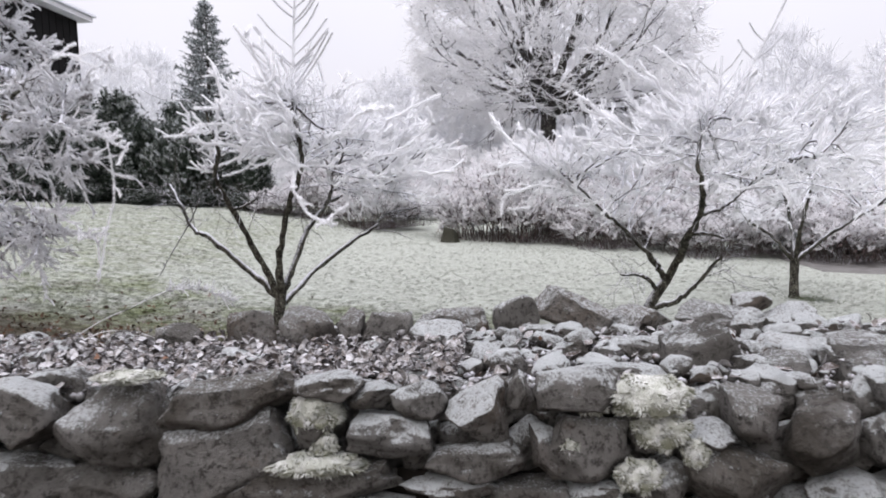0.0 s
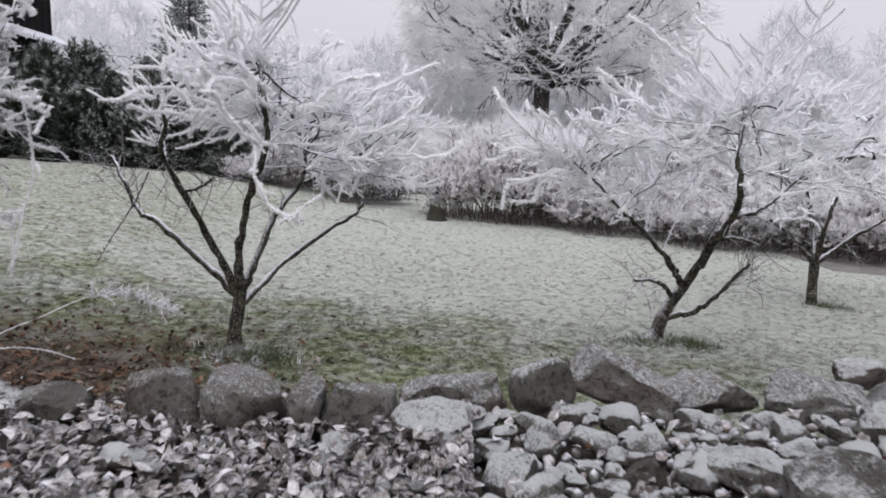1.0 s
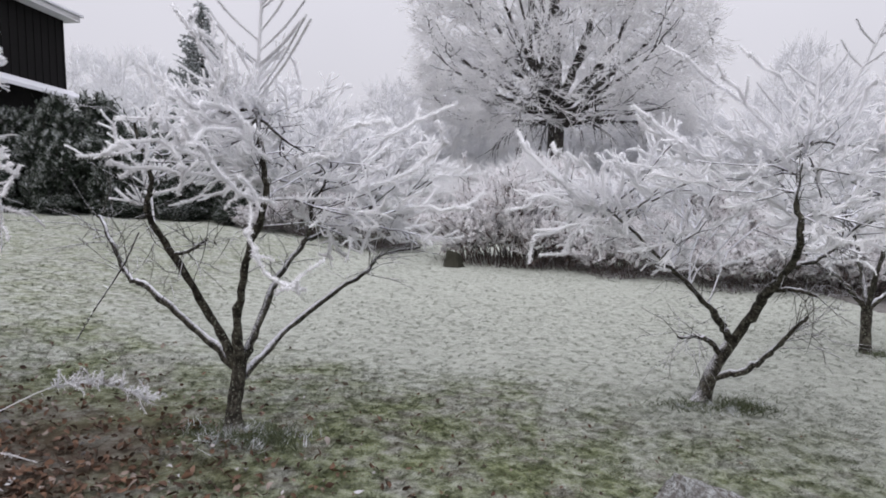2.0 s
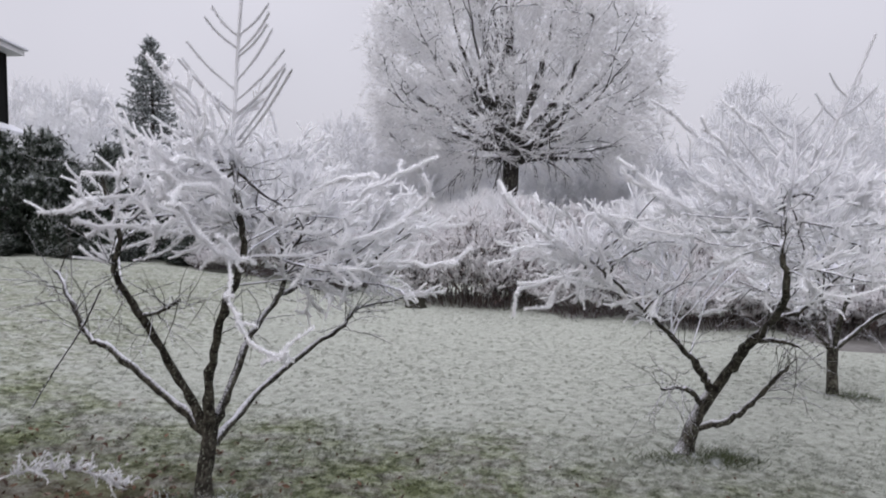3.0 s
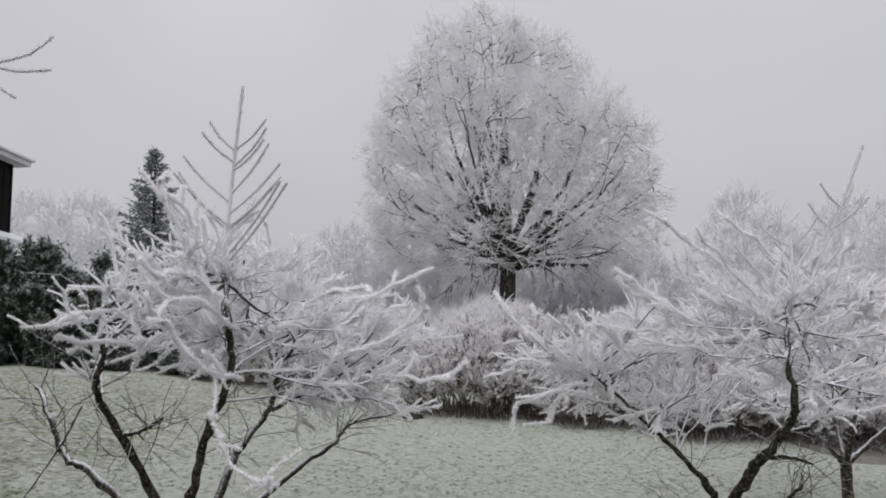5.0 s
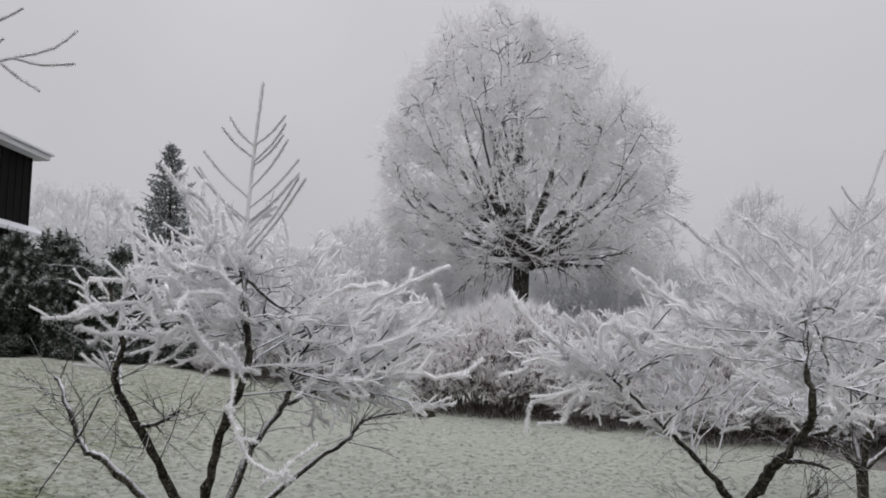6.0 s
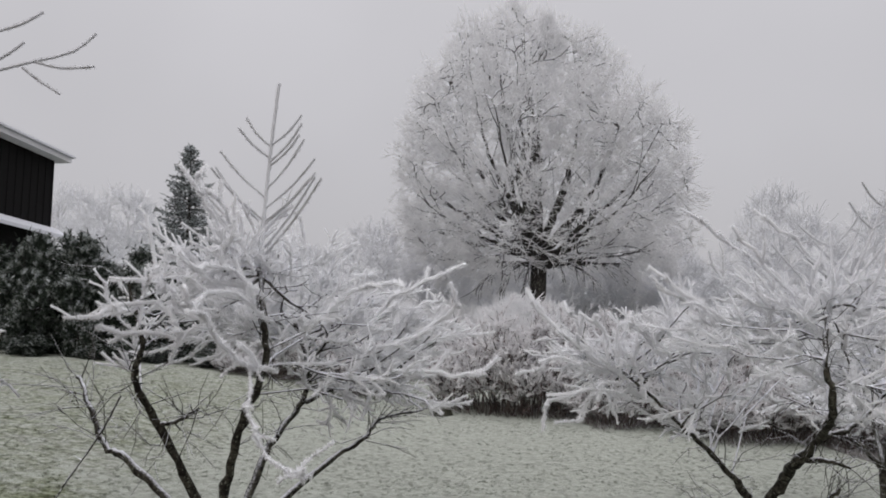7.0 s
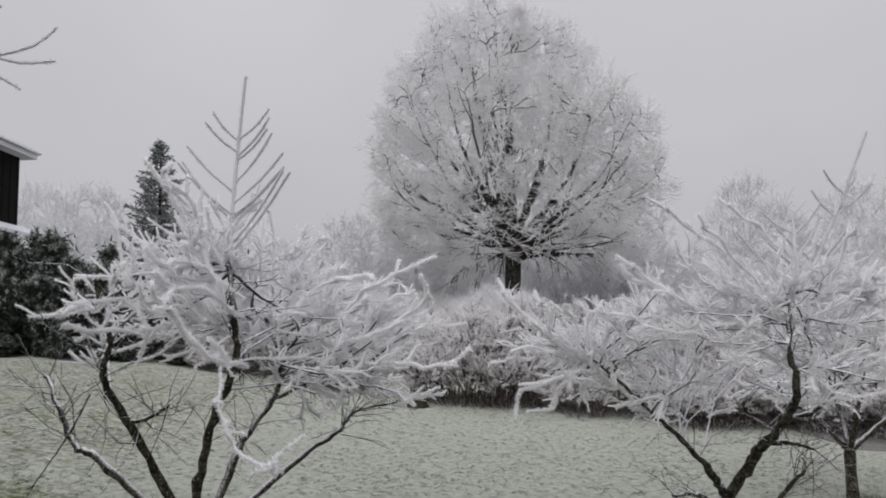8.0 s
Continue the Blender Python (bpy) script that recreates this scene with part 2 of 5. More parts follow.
PINE_TIP = needle_material("frosted_pine_tips", (0.12, 0.138, 0.122), (0.25, 0.27, 0.25), 0.8, 0.5)
BOUGH = bark_material("rime_coated_bough", (0.035, 0.03, 0.027), (0.09, 0.08, 0.07), 0.95, 1.0, -0.35)
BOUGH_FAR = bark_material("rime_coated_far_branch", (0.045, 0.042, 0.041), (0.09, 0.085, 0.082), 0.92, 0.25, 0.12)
DRY_LEAF = plain_material("withered_reddish_leaf", (0.085, 0.058, 0.055), (0.21, 0.155, 0.15), 6)
# base and frost are lightened so the colour carries the fog's paleness
SPRUCE = needle_material("frosted_hazed_spruce_needles", (0.10, 0.115, 0.112), (0.18, 0.20, 0.195), 0.7)
TWIG_RED = bark_material("reddish_shrub_bark", (0.036, 0.027, 0.025), (0.105, 0.078, 0.072), 0.6, 0.4, 0.4)
EARTH = plain_material("dark_earth", (0.018, 0.015, 0.012), (0.045, 0.037, 0.03), 20)
# brown ground with the shade under the shrubs mixed into its dark tone
MULCH_SHADE = plain_material("frosted_mulch_and_shade", (0.035, 0.031, 0.027), (0.19, 0.185, 0.175), 5)
DARK_BOARD = plain_material("dark_stained_boards", (0.004, 0.0037, 0.004), (0.008, 0.0074, 0.0074), 3, 0.85, 0.15)
WHITE_TRIM = plain_material("white_painted_trim", (0.62, 0.62, 0.64), (0.74, 0.74, 0.76), 4)
ROOF_FROST = plain_material("frosted_roofing", (0.55, 0.56, 0.6), (0.75, 0.76, 0.8), 5)
STUMP = plain_material("mossy_rotten_wood", (0.012, 0.012, 0.009), (0.034, 0.033, 0.020), 16)
TUFT = needle_material("rank_grass", (0.045, 0.055, 0.03), (0.10, 0.12, 0.06), 0.5)
ORANGE = plain_material("russet_leaf", (0.11, 0.055, 0.035), (0.20, 0.11, 0.07), 40)

# ---- mesh helpers ----
rng = np.random.default_rng(7)


def unit(v):
    return v / np.maximum(np.linalg.norm(v, axis=-1, keepdims=True), 1e-9)


def link_mesh(name, verts, polys, material, parent=None, label="", smooth=True):
    """One mesh object from arrays: verts (n, 3), polys a list of (m, k) index arrays."""
    me = bpy.data.meshes.new(name)
    verts = np.asarray(verts, dtype=np.float32).reshape(-1, 3)
    polys = [np.asarray(p, dtype=np.int32) for p in polys if len(p)]
    me.vertices.add(len(verts))
    me.vertices.foreach_set("co", verts.ravel())
    total = sum(p.size for p in polys)
    me.loops.add(total)
    me.loops.foreach_set("vertex_index", np.concatenate([p.ravel() for p in polys]))
    sizes = np.concatenate([np.full(len(p), p.shape[1], dtype=np.int32) for p in polys])
    me.polygons.add(len(sizes))
    me.polygons.foreach_set("loop_start", np.concatenate([[0], np.cumsum(sizes)[:-1]]).astype(np.int32))
    me.polygons.foreach_set("use_smooth", np.full(len(sizes), smooth))
    me.update(calc_edges=True)
    me.materials.append(material)
    ob = new(name, me)
    if parent is not None:
        ob.parent = parent
    if label:
        ob["label"] = label
    return ob


def part(name, bm, material, parent=None, label="", smooth=False):
    me = bpy.data.meshes.new(name)
    for f in bm.faces:
        f.smooth = smooth
    bm.to_mesh(me)
    bm.free()
    me.materials.append(material)
    ob = new(name, me)
    if parent is not None:
        ob.parent = parent
    if label:
        ob["label"] = label
    return ob


def thing(name, place, label, category, group="", kind=""):
    ob = new(name)
    ob.location = place
    return tagged(ob, label, category, group, kind)


class Sticks:
    """Collects tapered tubes and thin blades, and makes one mesh of them."""

    def __init__(self):
        self.v, self.q, self.t, self.count = [], [], [], 0

    def add(self, pts, rad, sides=3):
        """pts (b, n, 3), rad (b, n): b tubes of n rings, closed to a point at the tip."""
        pts, rad = np.asarray(pts, float), np.asarray(rad, float)
        b, n = rad.shape
        if b == 0:
            return
        tan = unit(np.gradient(pts, axis=1))
        ref = np.where(np.abs(tan[:, :1, 2:]) > 0.9, np.array([1.0, 0, 0]), np.array([0, 0, 1.0]))
        a = unit(np.cross(tan, np.broadcast_to(ref, tan.shape)))
        c = np.cross(tan, a)
        ang = np.arange(sides) * 2 * np.pi / sides
        ring = a[:, :, None] * np.cos(ang)[:, None] + c[:, :, None] * np.sin(ang)[:, None]
        verts = pts[:, :, None] + ring * rad[:, :, None, None]
        base = self.count + (np.arange(b) * n * sides)[:, None, None]
        i, j = np.meshgrid(np.arange(n - 1), np.arange(sides), indexing="ij")
        k = (j + 1) % sides
        quad = np.stack([i * sides + j, i * sides + k, (i + 1) * sides + k, (i + 1) * sides + j], -1)
        self.v.append(verts.reshape(-1, 3))
        self.q.append((base[..., None] + quad[None]).reshape(-1, 4))
        self.count += b * n * sides

    def path(self, pts, rad, sides=8):
        self.add(np.asarray(pts, float)[None], np.asarray(rad, float)[None], sides)

    def blades(self, foot, tip, width):
        """Thin triangles from foot to tip."""
        foot, tip = np.asarray(foot, float), np.asarray(tip, float)
        side = unit(np.cross(tip - foot, rng.normal(size=foot.shape))) * np.asarray(width).reshape(-1, 1) / 2
        self.v.append(np.stack([foot - side, foot + side, tip], 1).reshape(-1, 3))
        self.t.append(self.count + np.arange(len(foot) * 3).reshape(-1, 3))
        self.count += len(foot) * 3

    def mesh(self, name, material, parent=None, label="", smooth=True):
        return link_mesh(name, np.concatenate(self.v), [np.concatenate(x) for x in (self.q, self.t) if x], material, parent, label, smooth)


def curve_points(pts, n):
    """A smooth line through the given places (Catmull-Rom), n points."""
    p = np.asarray(pts, float)
    p = np.vstack([2 * p[0] - p[1], p, 2 * p[-1] - p[-2]])
    u = np.linspace(0, len(p) - 3 - 1e-6, n)
    i = u.astype(int)
    f = (u - i)[:, None]
    a, b, c, d = p[i], p[i + 1], p[i + 2], p[i + 3]
    return 0.5 * (2 * b + (c - a) * f + (2 * a - 5 * b + 4 * c - d) * f ** 2 + (3 * b - a - 3 * c + d) * f ** 3)


def grow(origin, way, goals, out, share=0.42, bend=0.16):
    """Branches from origin that divide until each goal has its own twig. out takes (start, middle, end, goals before, goals after)."""
    n = len(goals)
    if n == 1:
        e = goals[0]
        span = np.linalg.norm(e - origin)
        out.append((origin, (origin + e) / 2 + way * span * bend, e, 1, 1))
        return
    k = 3 if n > 60 and rng.random() < 0.4 else 2
    mid = goals[rng.choice(n, k, replace=False)]
    for _ in range(4):
        near = np.argmin(((goals[:, None] - mid[None]) ** 2).sum(-1), 1)
        mid = np.array([goals[near == c].mean(0) if (near == c).any() else mid[c] for c in range(k)])
    for c in range(k):
        own = goals[near == c]
        if len(own) == 0:
            continue
        if len(own) == n:
            own = own[: n // 2 + 1] if c == 0 else own
        e = origin + (own.mean(0) - origin) * (share if n < 500 else 0.5) * (0.8 + 0.4 * rng.random())
        span = np.linalg.norm(e - origin)
        e = e + rng.normal(size=3) * span * 0.07
        m = (origin + e) / 2 + way * span * bend
        out.append((origin, m, e, n, len(own)))
        grow(e, unit(e - m), own, out, share, bend)


def branch_arrays(out):
    p = np.array([[a, m, e] for a, m, e, _, _ in out])
    return p, np.array([[x[3], (x[3] + x[4]) / 2, x[4]] for x in out], float)


def side_twigs(pts, count, length, spread=1.0, lift=0.0, start=0.2):
    """Short twigs that leave each given twig."""
    b = len(pts)
    f = rng.uniform(start, 1.0, (b, count, 1))
    a, m, e = pts[:, None, 0], pts[:, None, 1], pts[:, None, 2]
    at = (1 - f) ** 2 * a + 2 * f * (1 - f) * (2 * m - (a + e) / 2) + f ** 2 * e
    way = unit(unit(e - a) + unit(rng.normal(size=at.shape)) * spread + np.array([0, 0, lift]))
    span = length * rng.uniform(0.4, 1.2, f.shape)
    mid = at + way * span * 0.5
    end = at + way * span + rng.normal(size=at.shape) * span * 0.12
    return np.stack([at, mid, end], 2).reshape(-1, 3, 3)


def hoar(sticks, pts, rad, per_metre, length, width):
    """Frost needles standing off the twigs."""
    span = np.linalg.norm(pts[:, -1] - pts[:, 0], axis=-1)
    n = np.maximum(rng.poisson(span * per_metre), 0)
    i = np.repeat(np.arange(len(pts)), n)
    f = rng.random(len(i))[:, None]
    a, m, e = pts[i, 0], pts[i, 1], pts[i, 2]
    at = (1 - f) ** 2 * a + 2 * f * (1 - f) * (2 * m - (a + e) / 2) + f ** 2 * e
    way = unit(unit(np.cross(e - a, rng.normal(size=at.shape))) + unit(e - a) * 0.4)
    tip = at + way * (length * rng.uniform(0.4, 1.2, (len(i), 1)) + rad)
    sticks.blades(at, tip, np.full(len(i), width))


def ground_z(x, y):
    x, y = np.asarray(x, float), np.asarray(y, float)
    d = np.maximum(0, -1.4 - x)
    z = -0.065 * np.clip(x + 1.4, -12, 9) + 0.03 * np.clip(y - 5.7, -3, 14) + 0.45 * (1 - np.exp(-(d / 4) ** 2))
    z = z + 0.012 * np.sin(1.9 * x + 0.6 * y) * np.sin(1.3 * y)
    low = np.clip((2.6 - y) / 0.6, 0, 1)
    return z * (1 - low) + (-0.2) * low


# ---- ground ----
def ground():
    xs = np.unique(np.concatenate([np.linspace(-600, -30, 20), np.linspace(-30, -8, 40), np.linspace(-8, 9, 120), np.linspace(9, 30, 40), np.linspace(30, 600, 20)]))
    ys = np.unique(np.concatenate([np.linspace(-600, -4, 20), np.linspace(-4, 12, 120), np.linspace(12, 30, 60), np.linspace(30, 900, 25)]))
    gx, gy = np.meshgrid(xs, ys, indexing="ij")
    v = np.stack([gx, gy, ground_z(gx, gy)], -1)
    n = len(ys)
    i, j = np.meshgrid(np.arange(len(xs) - 1), np.arange(n - 1), indexing="ij")
    q = np.stack([i * n + j, (i + 1) * n + j, (i + 1) * n + j + 1, i * n + j + 1], -1).reshape(-1, 4)
    tagged(link_mesh("ground", v.reshape(-1, 3), [q], LAWN), "frost-covered short lawn with a thawed green patch under the trees", "lawn", kind="structure")


ground()


def grass():
    s = Sticks()
    for y0, y1, x0, x1, n, h, w in ((3.1, 5.0, -3.2, 3.6, 9000, 0.034, 0.006), (5.0, 7.5, -4.6, 5.2, 8000, 0.034, 0.007), (7.5, 11, -6, 7, 5000, 0.030, 0.009), (11, 17.5, -11, 8, 7000, 0.026, 0.012)):
        x, y, k = rng.uniform(x0, x1, n), rng.uniform(y0, y1, n), 8
        bare = (x < -1.0 - 0.25 * (y - 3) + 0.3 * np.sin(3 * y)) & (y < 6.2) & (rng.random(n) < 0.8)  # the grass is thin under the litter
        x, y = x[~bare], y[~bare]
        n = len(x)
        x, y = np.repeat(x, k) + rng.normal(0, 0.010, n * k), np.repeat(y, k) + rng.normal(0, 0.010, n * k)
        foot = np.stack([x, y, ground_z(x, y) - 0.004], -1)
        tall = np.repeat(rng.uniform(0.3, 1.0, n), k)
        tip = foot + np.stack([rng.normal(0, h * 0.7, n * k), rng.normal(0, h * 0.7, n * k), h * tall * rng.uniform(0.5, 1.1, n * k)], -1)
        s.blades(foot, tip, w * rng.uniform(0.7, 1.5, n * k))
    tagged(s.mesh("grass", BLADES, smooth=False), "short lawn grass blades stiff with white frost", "grass", kind="stuff")


grass()


# ---- rocks ----
def rock_mesh(name, seed, detail, material, boxy=0.0):
    """A unit fieldstone, about 1 across: a ball cut by random flat faces and roughened."""
    r = random.Random(seed)
    bm = bmesh.new()
    bmesh.ops.create_icosphere(bm, subdivisions=detail, radius=0.62)
    cuts = []
    for _ in range(11):
        n = Vector((r.gauss(0, 1), r.gauss(0, 1), r.gauss(0, 1))).normalized()
        cuts.append((n, r.uniform(0.36, 0.5)))
    if boxy:
        cuts += [(Vector(a), 0.40) for a in ((1, 0, 0.1), (-1, 0.1, 0), (0, 0.1, 1), (0.1, 0, -1), (0, -1, 0.1))]
    off = Vector((seed * 3.1, seed * 1.7, seed * 2.3))
    for v in bm.verts:
        p = v.co.copy()
        for n, d in cuts:
            over = p.dot(n) - d
            if over > 0:
                p -= n * over * 0.97
        q = p.normalized()
        p += q * (noise.fractal(q * 1.8 + off, 1.0, 2.0, 4) * 0.06 + noise.noise(q * 7 + off) * 0.026 + noise.noise(q * 17 + off) * 0.014 + noise.noise(q * 37 + off) * 0.007)
        v.co = p
    low = [min(v.co[a] for v in bm.verts) for a in range(3)]
    high = [max(v.co[a] for v in bm.verts) for a in range(3)]
    for v in bm.verts:
        v.co = Vector([(v.co[a] - (low[a] + high[a]) / 2) / (high[a] - low[a]) for a in range(3)])
    me = bpy.data.meshes.new(name)
    for f in bm.faces:
        f.smooth = True
    bm.to_mesh(me)
    bm.free()
    me.materials.append(material)
    return me


BOULDERS = [rock_mesh("stone", k, 4, STONE) for k in range(10)]
SLABS = [rock_mesh("stone", 30 + k, 4, STONE, 1.0) for k in range(6)]
GREY = [rock_mesh("stone", 90 + k, 4, STONE_GREY, k % 2) for k in range(4)]
BROWN = [rock_mesh("stone", 80 + k, 4, STONE_BROWN, k % 2) for k in range(5)]
PEBBLES = [rock_mesh("pebble", 60 + k, 3, PEBBLE, k % 2) for k in range(8)]


def stone(parent, me, x, y, z, w, d, h, turn=0.0, tip=0.0, lean=0.0, name="stone"):
    ob = new(name, me)
    ob.parent = parent
    ob.matrix_basis = pose(x, y, z, tip, lean, turn) @ Matrix.Diagonal((w, d, h, 1))
    return ob


def moss_cushion(parent, x, y, z, w, d, h):
    """A frosted pillow of moss that hangs over the edge of a stone."""
    s = Sticks()
    n = 2600
    way = unit(rng.normal(size=(n, 3)))
    bump = 1 + 0.18 * np.sin(way[:, :1] * 7 + x * 9) * np.sin(way[:, 2:] * 6)
    skin = way * np.array([w, d, h]) / 2 * bump
    s.blades(skin * 0.88, skin * 0.985 + rng.normal(size=(n, 3)) * 0.003 + np.array([0, 0, -0.003]), np.full(n, 0.007))
    bm = bmesh.new()
    bmesh.ops.create_icosphere(bm, subdivisions=3, radius=0.5)
    for v in bm.verts:
        q = v.co.normalized()
        v.co = Vector((v.co.x * w, v.co.y * d, v.co.z * h)) * (0.93 + 0.22 * noise.noise(q * 3 + Vector((x * 5, y, z))) + 0.08 * noise.noise(q * 8))
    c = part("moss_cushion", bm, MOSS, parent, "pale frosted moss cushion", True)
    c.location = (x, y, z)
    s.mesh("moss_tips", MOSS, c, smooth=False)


def leaf_heap(name, places, size, material, label):
    """Curled fallen leaves, one little bent sheet each."""
    n = len(places)
    u = np.linspace(-1, 1, 5)
    half = np.array([0.05, 0.42, 0.55, 0.36, 0.02])
    rows = np.stack([np.stack([u, -half, np.zeros(5)], -1), np.stack([u, half * 0, np.zeros(5)], -1), np.stack([u, half, np.zeros(5)], -1)], 1)
    v = np.broadcast_to(rows, (n, 5, 3, 3)).copy()
    curl, fold = rng.uniform(0.1, 0.8, (n, 1, 1)) * rng.choice([-1, 1], (n, 1, 1), p=[0.65, 0.35]), rng.uniform(0.1, 0.7, (n, 1, 1))
    v[..., 2] = curl * v[..., 0] ** 2 * 0.6 + fold * np.abs(v[..., 1]) + rng.normal(0, 0.05, (n, 5, 3))
    ang = rng.uniform(0, 2 * np.pi, n)
    tilt, roll = rng.normal(0, 0.5, n), rng.normal(0, 0.5, n)
    ca, sa, ct, st, cr, sr = np.cos(ang), np.sin(ang), np.cos(tilt), np.sin(tilt), np.cos(roll), np.sin(roll)
    o, z = np.ones(n), np.zeros(n)
    turn = np.stack([np.stack([ca, -sa, z], -1), np.stack([sa, ca, z], -1), np.stack([z, z, o], -1)], 1)
    pitch = np.stack([np.stack([ct, z, st], -1), np.stack([z, o, z], -1), np.stack([-st, z, ct], -1)], 1)
    rollm = np.stack([np.stack([o, z, z], -1), np.stack([z, cr, -sr], -1), np.stack([z, sr, cr], -1)], 1)
    m = turn @ pitch @ rollm
    s = (size * rng.uniform(0.6, 1.25, n))[:, None, None, None]
    v = np.einsum("nij,nabj->nabi", m, v * s / 2) + np.asarray(places)[:, None, None, :]
    i, j = np.meshgrid(np.arange(4), np.arange(2), indexing="ij")
    q = np.stack([i * 3 + j, (i + 1) * 3 + j, (i + 1) * 3 + j + 1, i * 3 + j + 1], -1).reshape(-1, 4)
    q = (np.arange(n)[:, None, None] * 15 + q[None]).reshape(-1, 4)
    tagged(link_mesh(name, v.reshape(-1, 3), [q], material), label, "fallen leaves", kind="stuff")


def stone_wall():
    wall = thing("stone_wall", (0, 0, 0), "low dry-laid fieldstone wall topped with rubble, frosted", "stone wall", kind="structure")
    r = random.Random(5)
    # earth and rubble heart
    bm = bmesh.new()
    nx, ny = 90, 12
    grid = [[bm.verts.new((-4.5 + 10 * i / nx, 2.0 + 1.05 * j / ny, (0.57 if 0 < j < ny else -0.3) + 0.03 * noise.noise(Vector((i * 0.7, j * 0.8, 0))) - (0.06 if j in (1, ny - 1) else 0))) for j in range(ny + 1)] for i in range(nx + 1)]
    for v in [grid[i][j] for i in range(nx + 1) for j in (0, ny)]:
        v.co.z = -0.35
        v.co.y += 0.09 if v.co.y < 2.5 else -0.02
    for v in [grid[i][1] for i in range(nx + 1)]:
        v.co.y += 0.06
    for i in range(nx):
        for j in range(ny):
            bm.faces.new((grid[i][j], grid[i + 1][j], grid[i + 1][j + 1], grid[i][j + 1]))
    for row in (grid[0], grid[nx]):
        bm.faces.new(row)
    part("core", bm, EARTH, wall, "dark earth and small rubble between the stones", True)
    B, S = BOULDERS, SLABS
    # facing stones: mesh, x, z, width, height, lean in the face, depth
    face = [(B[0], -0.67, 0.575, 0.33, 0.26, 0, 0.32), (BROWN[3], -0.335, 0.64, 0.37, 0.135, -9, 0.3), (GREY[1], -0.36, 0.475, 0.385, 0.25, -12, 0.3), (B[2], -0.09, 0.575, 0.155, 0.16, 8, 0.2), (B[3], -0.05, 0.672, 0.19, 0.085, -4, 0.26), (S[1], 0.117, 0.536, 0.225, 0.125, 7, 0.26), (S[2], 0.344, 0.466, 0.28, 0.095, -7, 0.26)]
    face += [(B[4], 0.195, 0.63, 0.15, 0.12, 12, 0.22), (B[5], 0.08, 0.645, 0.13, 0.075, -10, 0.2), (B[6], 0.36, 0.60, 0.17, 0.195, 12, 0.26), (BROWN[3], -0.10, 0.40, 0.46, 0.12, -2, 0.3), (S[3], 0.623, 0.65, 0.235, 0.125, -3, 0.28), (BROWN[3], 0.645, 0.495, 0.23, 0.185, 4, 0.26), (B[8], 0.535, 0.485, 0.085, 0.17, -16, 0.2)]
    face += [(BROWN[2], 1.03, 0.415, 0.29, 0.18, 6, 0.3), (B[0], 0.975, 0.525, 0.13, 0.065, 0, 0.22), (BROWN[2], 1.085, 0.578, 0.145, 0.165, -14, 0.26), (GREY[2], 1.27, 0.505, 0.21, 0.225, 10, 0.3), (B[3], -0.94, 0.615, 0.23, 0.2, 20, 0.26), (B[6], 0.468, 0.645, 0.075, 0.115, -12, 0.2), (GREY[0], 1.46, 0.51, 0.19, 0.21, 0, 0.26)]
    face += [(BROWN[0], -0.71, 0.395, 0.285, 0.15, 3, 0.28), (B[8], -0.935, 0.405, 0.28, 0.18, 0, 0.26), (BROWN[4], 0.255, 0.375, 0.13, 0.07, 15, 0.2), (BROWN[1], 0.488, 0.365, 0.24, 0.085, 2, 0.26), (B[9], 0.28, 0.40, 0.28, 0.055, 4, 0.24), (S[0], 0.653, 0.375, 0.14, 0.07, -6, 0.24), (B[6], 1.317, 0.365, 0.21, 0.11, 4, 0.26), (B[7], 0.84, 0.40, 0.17, 0.13, 0, 0.24), (B[2], 0.83, 0.56, 0.17, 0.17, 0, 0.24), (S[3], 1.46, 0.36, 0.19, 0.10, 0, 0.26)]
    for me, x, z, w, h, lean, d in face:
        stone(wall, me, x, 2.01 + 0.2 * (d - 0.25), z - 0.03, w * 1.06, d * 0.82, h * 0.98, r.uniform(-6, 6), r.uniform(-8, 4), lean)
    # smaller stones wedged behind the face
    x = -1.1
    while x < 1.7:
        w = r.uniform(0.10, 0.17)
        stone(wall, r.choice(B + GREY), x + w / 2, 2.15 + r.uniform(-0.02, 0.03), r.uniform(0.53, 0.57), w * 1.2, 0.16, r.uniform(0.12, 0.16), r.uniform(-40, 40), r.uniform(-15, 15), r.uniform(-15, 15))
        stone(wall, r.choice(B + BROWN), x + w / 2 + 0.05, 2.12, r.uniform(0.40, 0.46), w * 1.3, 0.16, 0.17, r.uniform(-40, 40), 0, r.uniform(-15, 15))
        x += w
    # plainer courses below and to both sides
    for row, z in enumerate((-0.12, 0.06, 0.22)):
        x = -4.2 + 0.1 * row
        while x < 5.2:
            w = r.uniform(0.18, 0.42)
            stone(wall, r.choice(B + S), x + w / 2, 2.03, z, w * 1.12, 0.3, r.uniform(0.19, 0.25), r.uniform(-10, 10), 0, r.uniform(-8, 8))
            x += w
    for x0, x1 in ((-4.2, -1.08), (1.5, 5.2)):
        for z in (0.38, 0.56):
            x = x0
            while x < x1:
                w = r.uniform(0.18, 0.36)
                stone(wall, r.choice(B + S), x + w / 2, 2.06, z, w * 1.1, 0.3, r.uniform(0.17, 0.22), r.uniform(-10, 10), 0, r.uniform(-10, 10))
                x += w
